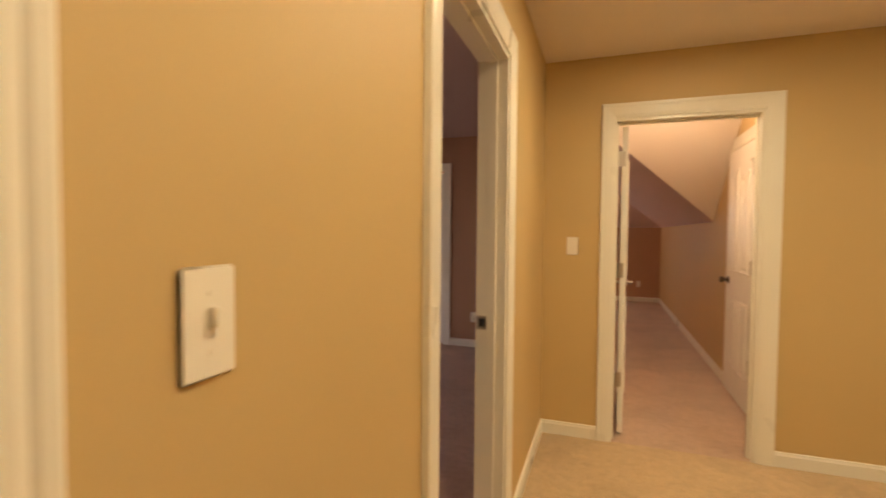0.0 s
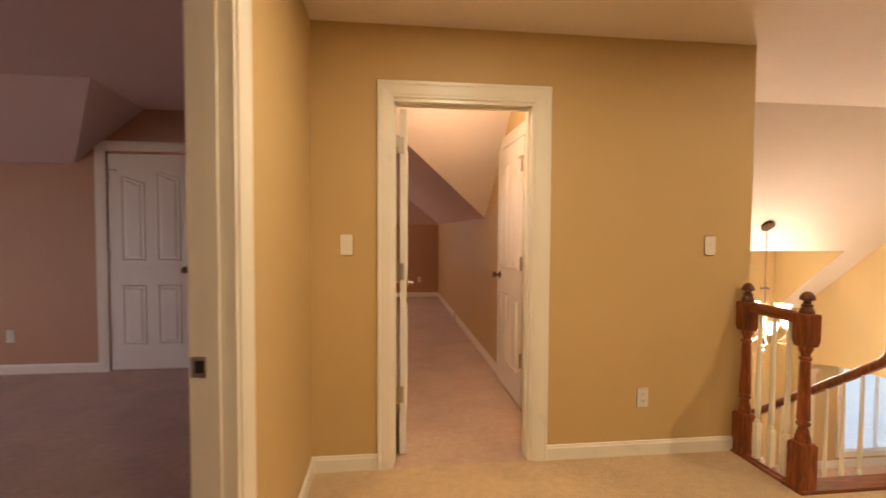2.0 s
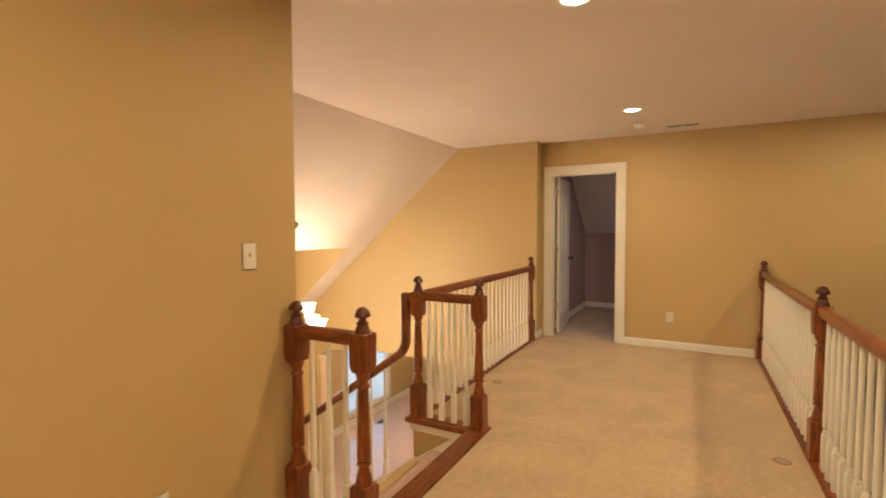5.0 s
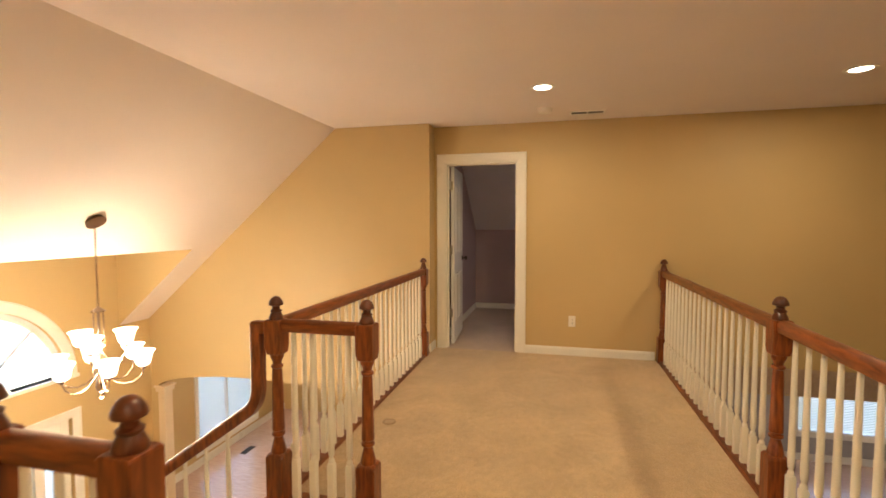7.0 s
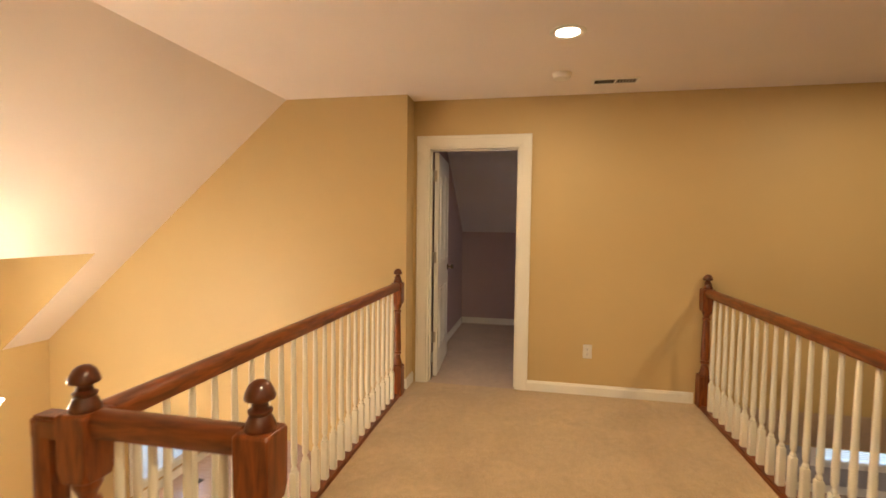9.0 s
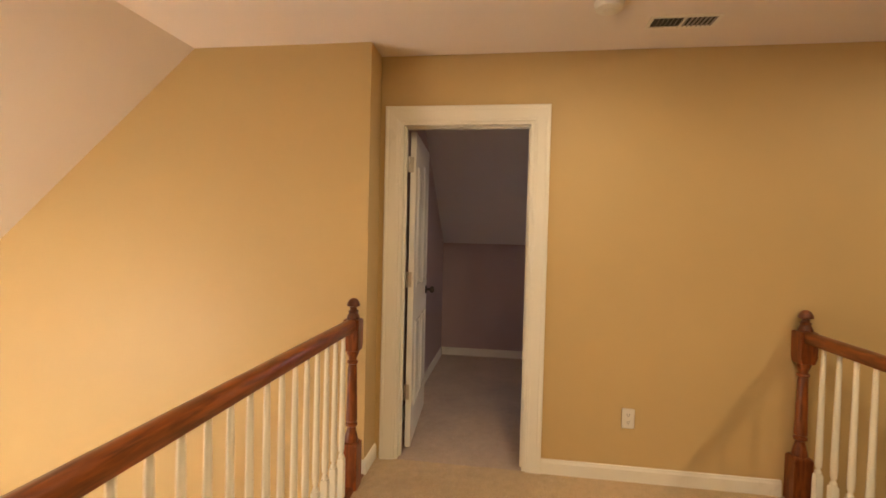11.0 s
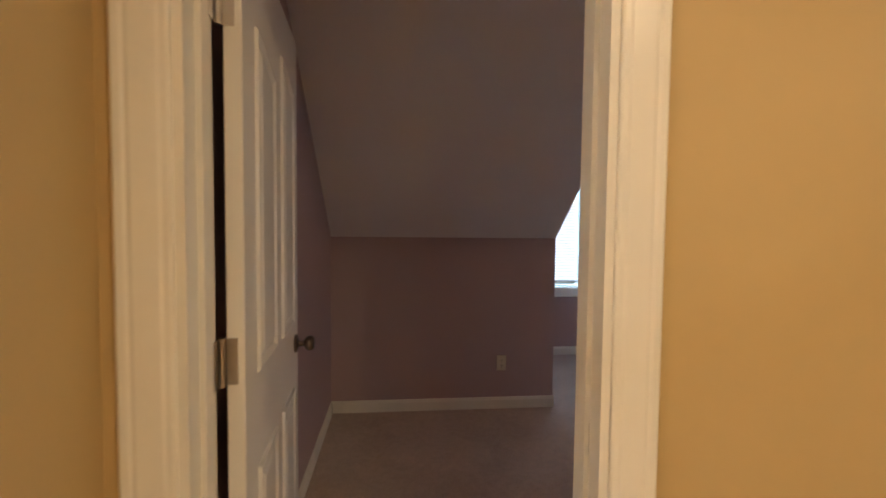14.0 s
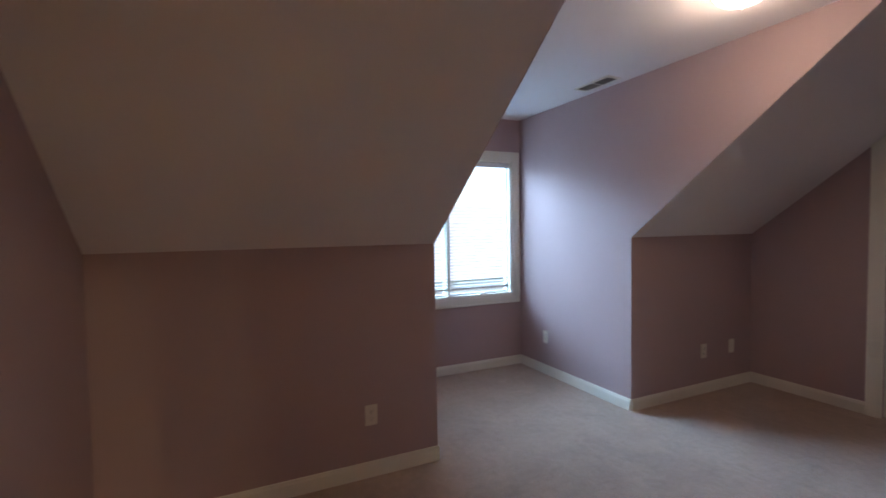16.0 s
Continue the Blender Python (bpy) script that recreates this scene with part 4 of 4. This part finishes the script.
CHX, CHY = 4.20, 5.13
ch = tagged(new("chandelier"), "lit bronze chandelier with two tiers of bell glass shades", "chandelier")
ch.location = (CHX, CHY, 0)
cz = CEIL - RUN * (CHY - SY)
part("canopy", lathe([(0.075, -0.030), (0.072, -0.018), (0.065, -0.006), (0.065, 0.0)], 28, pose(0, 0, cz, math.degrees(-math.atan(RUN)))), BRONZE, ch, smooth=True)
chain = bmesh.new()
n_link = 26
for i in range(n_link):
    z = 0.72 + (cz - 0.05 - 0.72) * (i + 0.5) / n_link
    hh = (cz - 0.05 - 0.72) / n_link * 0.68
    loop = [(0.008 * math.cos(k * math.pi / 4), 0, hh * math.sin(k * math.pi / 4)) for k in range(9)]
    tmp = tube(loop, 0.0026, 5)
    tmp.transform(pose(0, 0, z, 0, 0, 90 * (i % 2)))
    me = bpy.data.meshes.new("tmp")
    tmp.to_mesh(me)
    tmp.free()
    chain.from_mesh(me)
    bpy.data.meshes.remove(me)
part("chain", chain, BRONZE, ch)
part("stem", lathe([(0.006, 0.72), (0.016, 0.71), (0.050, 0.685), (0.050, 0.677), (0.010, 0.67), (0.010, 0.45), (0.030, 0.44), (0.030, 0.43), (0.016, 0.40), (0.014, 0.15), (0.028, 0.13), (0.040, 0.08), (0.034, 0.05), (0.018, 0.025), (0.022, 0.005), (0.016, -0.015), (0.004, -0.03)][::-1], 20), NICKELW, ch, smooth=True)
for i in range(4):
    a = radians(45 + 90 * i)
    part("rod", lathe([(0.005, 0.44), (0.005, 0.685)], 8, Matrix.Translation((0.032 * math.cos(a), 0.032 * math.sin(a), 0))), NICKELW, ch)
shade_bm = lathe([(0.020, 0.0), (0.040, 0.008), (0.052, 0.026), (0.058, 0.052), (0.062, 0.078), (0.070, 0.100), (0.080, 0.116), (0.088, 0.123), (0.085, 0.125), (0.076, 0.118), (0.065, 0.101), (0.057, 0.078), (0.052, 0.050), (0.034, 0.016)], 28)
shade_me = None
for tier, count, rad, zc, turn0 in (("lower", 6, 0.30, 0.215, 0), ("upper", 3, 0.18, 0.385, -28)):
    for i in range(count):
        a = radians(turn0 + 360 / count * i)
        ca, sa = math.cos(a), math.sin(a)
        prof = [(0.02, zc - 0.035), (rad * 0.16, zc - 0.060), (rad * 0.34, zc - 0.112), (rad * 0.55, zc - 0.135), (rad * 0.76, zc - 0.125), (rad * 0.92, zc - 0.085), (rad * 0.99, zc - 0.04), (rad, zc - 0.01)]
        arm = part("arm", tube([(r * ca, r * sa, z) for r, z in prof], 0.0065), NICKELW, ch, smooth=True)
        part("cup", lathe([(0.010, -0.025), (0.026, -0.008), (0.030, 0.0)], 16, Matrix.Translation((rad * ca, rad * sa, zc))), BRONZE, arm, smooth=True)
        if shade_me is None:
            o = part("shade", shade_bm, SHADE, arm, "glowing frosted bell glass shade", True)
            shade_me = o.data
        else:
            o = new("shade", shade_me)
            o.parent = arm
        o.location = (rad * ca, rad * sa, zc + 0.001)

# ---- windows ----


def window(name, w, h, place, label, mullions=(), blinds=0.0, tilt=30, casing=True, sill=True):
    """A window in a wall's own frame: opening from x 0 to w, z 0 to h, y into the wall. blinds: share of the height that the slats cover."""
    root = tagged(new(name), label, "window", kind="structure")
    root.matrix_world = place
    if casing:
        path = [((0, 0, 0), (-1, 0, -1)), ((0, 0, h), (-1, 0, 1)), ((w, 0, h), (1, 0, 1)), ((w, 0, 0), (1, 0, -1)), ((0, 0, 0), (-1, 0, -1))]
        bm = sweep(casing_profile(), [(p, u, (0, -1, 0)) for p, u in path])
        part("window_casing", bm, TRIM, root)
    part("window_frame", boxes((0, 0.012, 0, 0.12, 0, h), (w - 0.012, w, 0, 0.12, 0, h), (0.012, w - 0.012, 0, 0.12, h - 0.012, h), (0.012, w - 0.012, 0, 0.12, 0, 0.012)), TRIM, root)
    xs = [0.012, *mullions, w - 0.012]
    for i, (a, b) in enumerate(zip(xs, xs[1:])):
        a2, b2 = a + (0.012 if i else 0), b - (0.012 if i < len(xs) - 2 else 0)
        f = 0.018
        sash = part("sash", boxes((a2, a2 + f, 0.05, 0.09, 0.012, h - 0.012), (b2 - f, b2, 0.05, 0.09, 0.012, h - 0.012), (a2 + f, b2 - f, 0.05, 0.09, 0.012, 0.012 + f), (a2 + f, b2 - f, 0.05, 0.09, h - 0.012 - f, h - 0.012), bevel=0.003), VINYL, root)
        p = part("pane", boxes((a2 + f, b2 - f, 0.068, 0.072, 0.012 + f, h - 0.012 - f)), GLASS, sash)
        p.visible_shadow = False
        if blinds:
            bl = part("blind_headrail", boxes((a2 + 0.003, b2 - 0.003, 0.005, 0.045, h - 0.06, h - 0.022), bevel=0.003), BLIND, root)
            me = None
            z = h - 0.08
            while z > 0.03 + (1 - blinds) * h:
                if me is None:
                    s = part("slat", boxes((a2 + 0.006, b2 - 0.006, -0.012, 0.012, -0.0008, 0.0008)), BLIND, bl)
                    me = s.data
                else:
                    s = new("slat", me)
                    s.parent = bl
                s.matrix_basis = pose(0, 0.024, z, tilt)
                z -= 0.030
            part("bottom_rail", boxes((a2 + 0.006, b2 - 0.006, 0.012, 0.036, z - 0.008, z + 0.012), bevel=0.002), BLIND, bl)
    for m in mullions:
        part("mullion", boxes((m - 0.012, m + 0.012, 0.03, 0.10, 0.012, h - 0.012)), TRIM, root)
    return root


# dormer: twin casement, with raised blinds' cords
window("window_1", 1.362, 1.295, facing_east(DX) @ Matrix.Translation((-1.10, 0, 0.715)), "white twin casement window in the dormer with open blinds", (0.681,), 0.965, 7)
cr = bpy.data.objects["window_1"]
part("crank_handle", boxes((1.00, 1.09, 0.006, 0.030, 0.012, 0.026), (1.06, 1.075, -0.012, 0.010, 0.020, 0.034), bevel=0.003), VINYL, cr, "white casement crank handle")
window("window_2", 1.60, 1.97, facing_north(DY) @ Matrix.Translation((8.20, 0, -2.72)), "white lower window with half-closed slatted blinds", (0.8,), 1.0, 20)
window("window_3", 1.50, 1.47, facing_east(10.95) @ Matrix.Translation((2.80, 0, -2.47)), "white window with slatted blinds in the room below", (), 1.0, 24)
window("window_4", 1.03, 1.13, facing_north(PY) @ Matrix.Translation((-1.25, 0, 0.92)), "white passage window with slatted blinds", (), 1.0, 42)
# out-of-view window, made up as an opening for the bedroom's light
window("window_5", 2.40, 1.40, facing_west(BX) @ Matrix.Translation((0.6, 0, 0.7)), "unseen double window added to let light into the dim bedroom", (1.2,))

# ---- lower storey ----
for y0, y1 in ((6.32, 6.42),):
    col = tagged(new("pilaster"), "trim-painted square pilaster at the arched opening, low light put into its colour", "pilaster")
    part("shaft", boxes((JOG - 0.012, JOG + 0.112, y0, y1, LOW + 0.1, -0.72), bevel=0.003), DIMTRIM, col)
    part("capital", boxes((JOG - 0.03, JOG + 0.13, y0 - 0.02, y1 + 0.02, -0.72, -0.665), (JOG - 0.045, JOG + 0.145, y0 - 0.035, y1 + 0.035, -0.665, -0.645), bevel=0.004), DIMTRIM, col)
    part("plinth", boxes((JOG - 0.025, JOG + 0.125, y0 - 0.015, y1 + 0.015, LOW, LOW + 0.1), bevel=0.003), DIMTRIM, col)
cased("trim_front_door", FX - 0.83, FX + 0.83, DZ - LOW, facing_north(NY) @ Matrix.Translation((0, 0, LOW)))
fd = tagged(new("front_door"), "white front door between two bright glass sidelights", "door")
fd.location = (FX, NY, LOW)
DH = DZ - LOW
part("leaf", boxes((-0.455, 0.455, 0.04, 0.085, 0.01, DH - 0.02), bevel=0.003), DOORW, fd)
for x in (-0.38, 0.05):
    for z0, z1 in ((0.25, 0.90), (1.08, 2.15)):
        o = part("panel", panel_mesh(outline(x, x + 0.33, z0, z1, 0), -1), DOORW, fd)
        o.location.y = 0.04
part("knob", lathe(KNOB, 16, pose(0.39, 0.04, 0.96, 90)), NICKEL, fd, smooth=True)
for s in (-1, 1):
    x0, x1 = sorted((s * 0.475, s * 0.82))
    sl = part("sidelight", boxes((x0, x0 + 0.09, 0.03, 0.10, 0, DH - 0.01), (x1 - 0.09, x1, 0.03, 0.10, 0, DH - 0.01), (x0 + 0.09, x1 - 0.09, 0.03, 0.10, 0, 0.55), (x0 + 0.09, x1 - 0.09, 0.03, 0.10, DH - 0.15, DH - 0.01), bevel=0.003), TRIM, fd)
    p = part("pane", boxes((x0 + 0.09, x1 - 0.09, 0.06, 0.065, 0.55, DH - 0.15)), GLASS, sl)
    p.visible_shadow = False
# half-round window above it
hw = tagged(new("window_6"), "half-round white window above the front door", "window", kind="structure")
hw.location = (FX, NY, FZ)
ring = [(0.0, 0.0), (0.0, 0.012), (0.02, 0.018), (0.09, 0.020), (0.11, 0.0)]
arc = [math.pi * i / 32 for i in range(33)]
part("window_casing", sweep(ring, [((FR * math.cos(a), 0, FR * math.sin(a)), (math.cos(a), 0, math.sin(a)), (0, -1, 0)) for a in arc]), TRIM, hw, smooth=True)
part("window_sill", boxes((-FR - 0.11, FR + 0.11, -0.035, 0.10, -0.035, 0.0), bevel=0.004), TRIM, hw)
part("sash", sweep([(0, 0), (0, 0.04), (0.06, 0.04), (0.06, 0)], [(((FR - 0.06) * math.cos(a), 0.09, (FR - 0.06) * math.sin(a)), (math.cos(a), 0, math.sin(a)), (0, -1, 0)) for a in arc]), VINYL, hw)
for deg in (45, 90, 135):
    o = part("glazing_bar", boxes((0.0, FR - 0.05, 0.055, 0.08, -0.010, 0.010)), VINYL, hw)
    o.matrix_basis = Matrix.Rotation(radians(-deg), 4, "Y")
p = part("pane", slab([((FR - 0.05) * math.cos(a), 0.066, (FR - 0.05) * math.sin(a)) for a in arc], (0, 0.004, 0)), GLASS, hw)
p.visible_shadow = False
for x in (8.92, 4.7):
    y = 7.34 if x > 8 else 6.3
    fv = tagged(new("floor_register"), "dark slotted floor register in the oak floor", "floor register")
    fv.location = (x, y, LOW)
    part("frame", boxes((-0.16, 0.16, -0.065, 0.065, 0.0, 0.006), bevel=0.002), BRONZE, fv)
    part("slots", boxes(*[(-0.14 + 0.02 * i, -0.13 + 0.02 * i, -0.05, 0.05, 0.006, 0.008) for i in range(14)]), DARK, fv)
structure("baseboard_lower", boxes((10.93, 10.95, -4.6, 2.9, LOW, LOW + 0.13), (2.05, FX - 0.95, NY - 0.018, NY, LOW, LOW + 0.13), (FX + 0.95, JOG, NY - 0.018, NY, LOW, LOW + 0.13), (JOG + 0.12, 10.88, DY - 0.018, DY, LOW, LOW + 0.14)), TRIM, "white baseboard of the lower storey", "baseboard")

# ---- outdoors ----
structure("ground", boxes((-600, 600, -600, 600, -3.6, -3.5)), LAWN, "lawn around the house", "ground")


def house(x, y, w, d, h, rz, label):
    root = tagged(new("neighbour_house"), label, "house")
    root.matrix_world = pose(x, y, -3.5, 0, 0, rz)
    part("wall", boxes((-w / 2, w / 2, -d / 2, d / 2, 0, h)), SIDING, root)
    part("roof", slab([(-w / 2 - 0.4, -d / 2 - 0.4, h - 0.1), (-w / 2 - 0.4, d / 2 + 0.4, h - 0.1), (-w / 2 - 0.4, 0, h + d * 0.38)], (w + 0.8, 0, 0)), ROOF, root)
    for i in range(4):
        for z in (1.0, 3.7) if h > 5 else (0.9,):
            wx = -w / 2 + w * (i + 0.5) / 4
            wi = part("window", boxes((wx - 0.5, wx + 0.5, -d / 2 - 0.04, -d / 2 + 0.02, z, z + 1.4)), VINYL, root)
            part("pane", boxes((wx - 0.42, wx + 0.42, -d / 2 - 0.05, -d / 2 - 0.041, z + 0.08, z + 1.32)), DARK, wi)
    return root


house(30, -8, 36, 9.4, 2.6, -90, "pale sided low neighbouring house with long grey shingle roof")
house(8, 40, 14, 9, 5.4, 0, "pale sided two-storey house across the street")
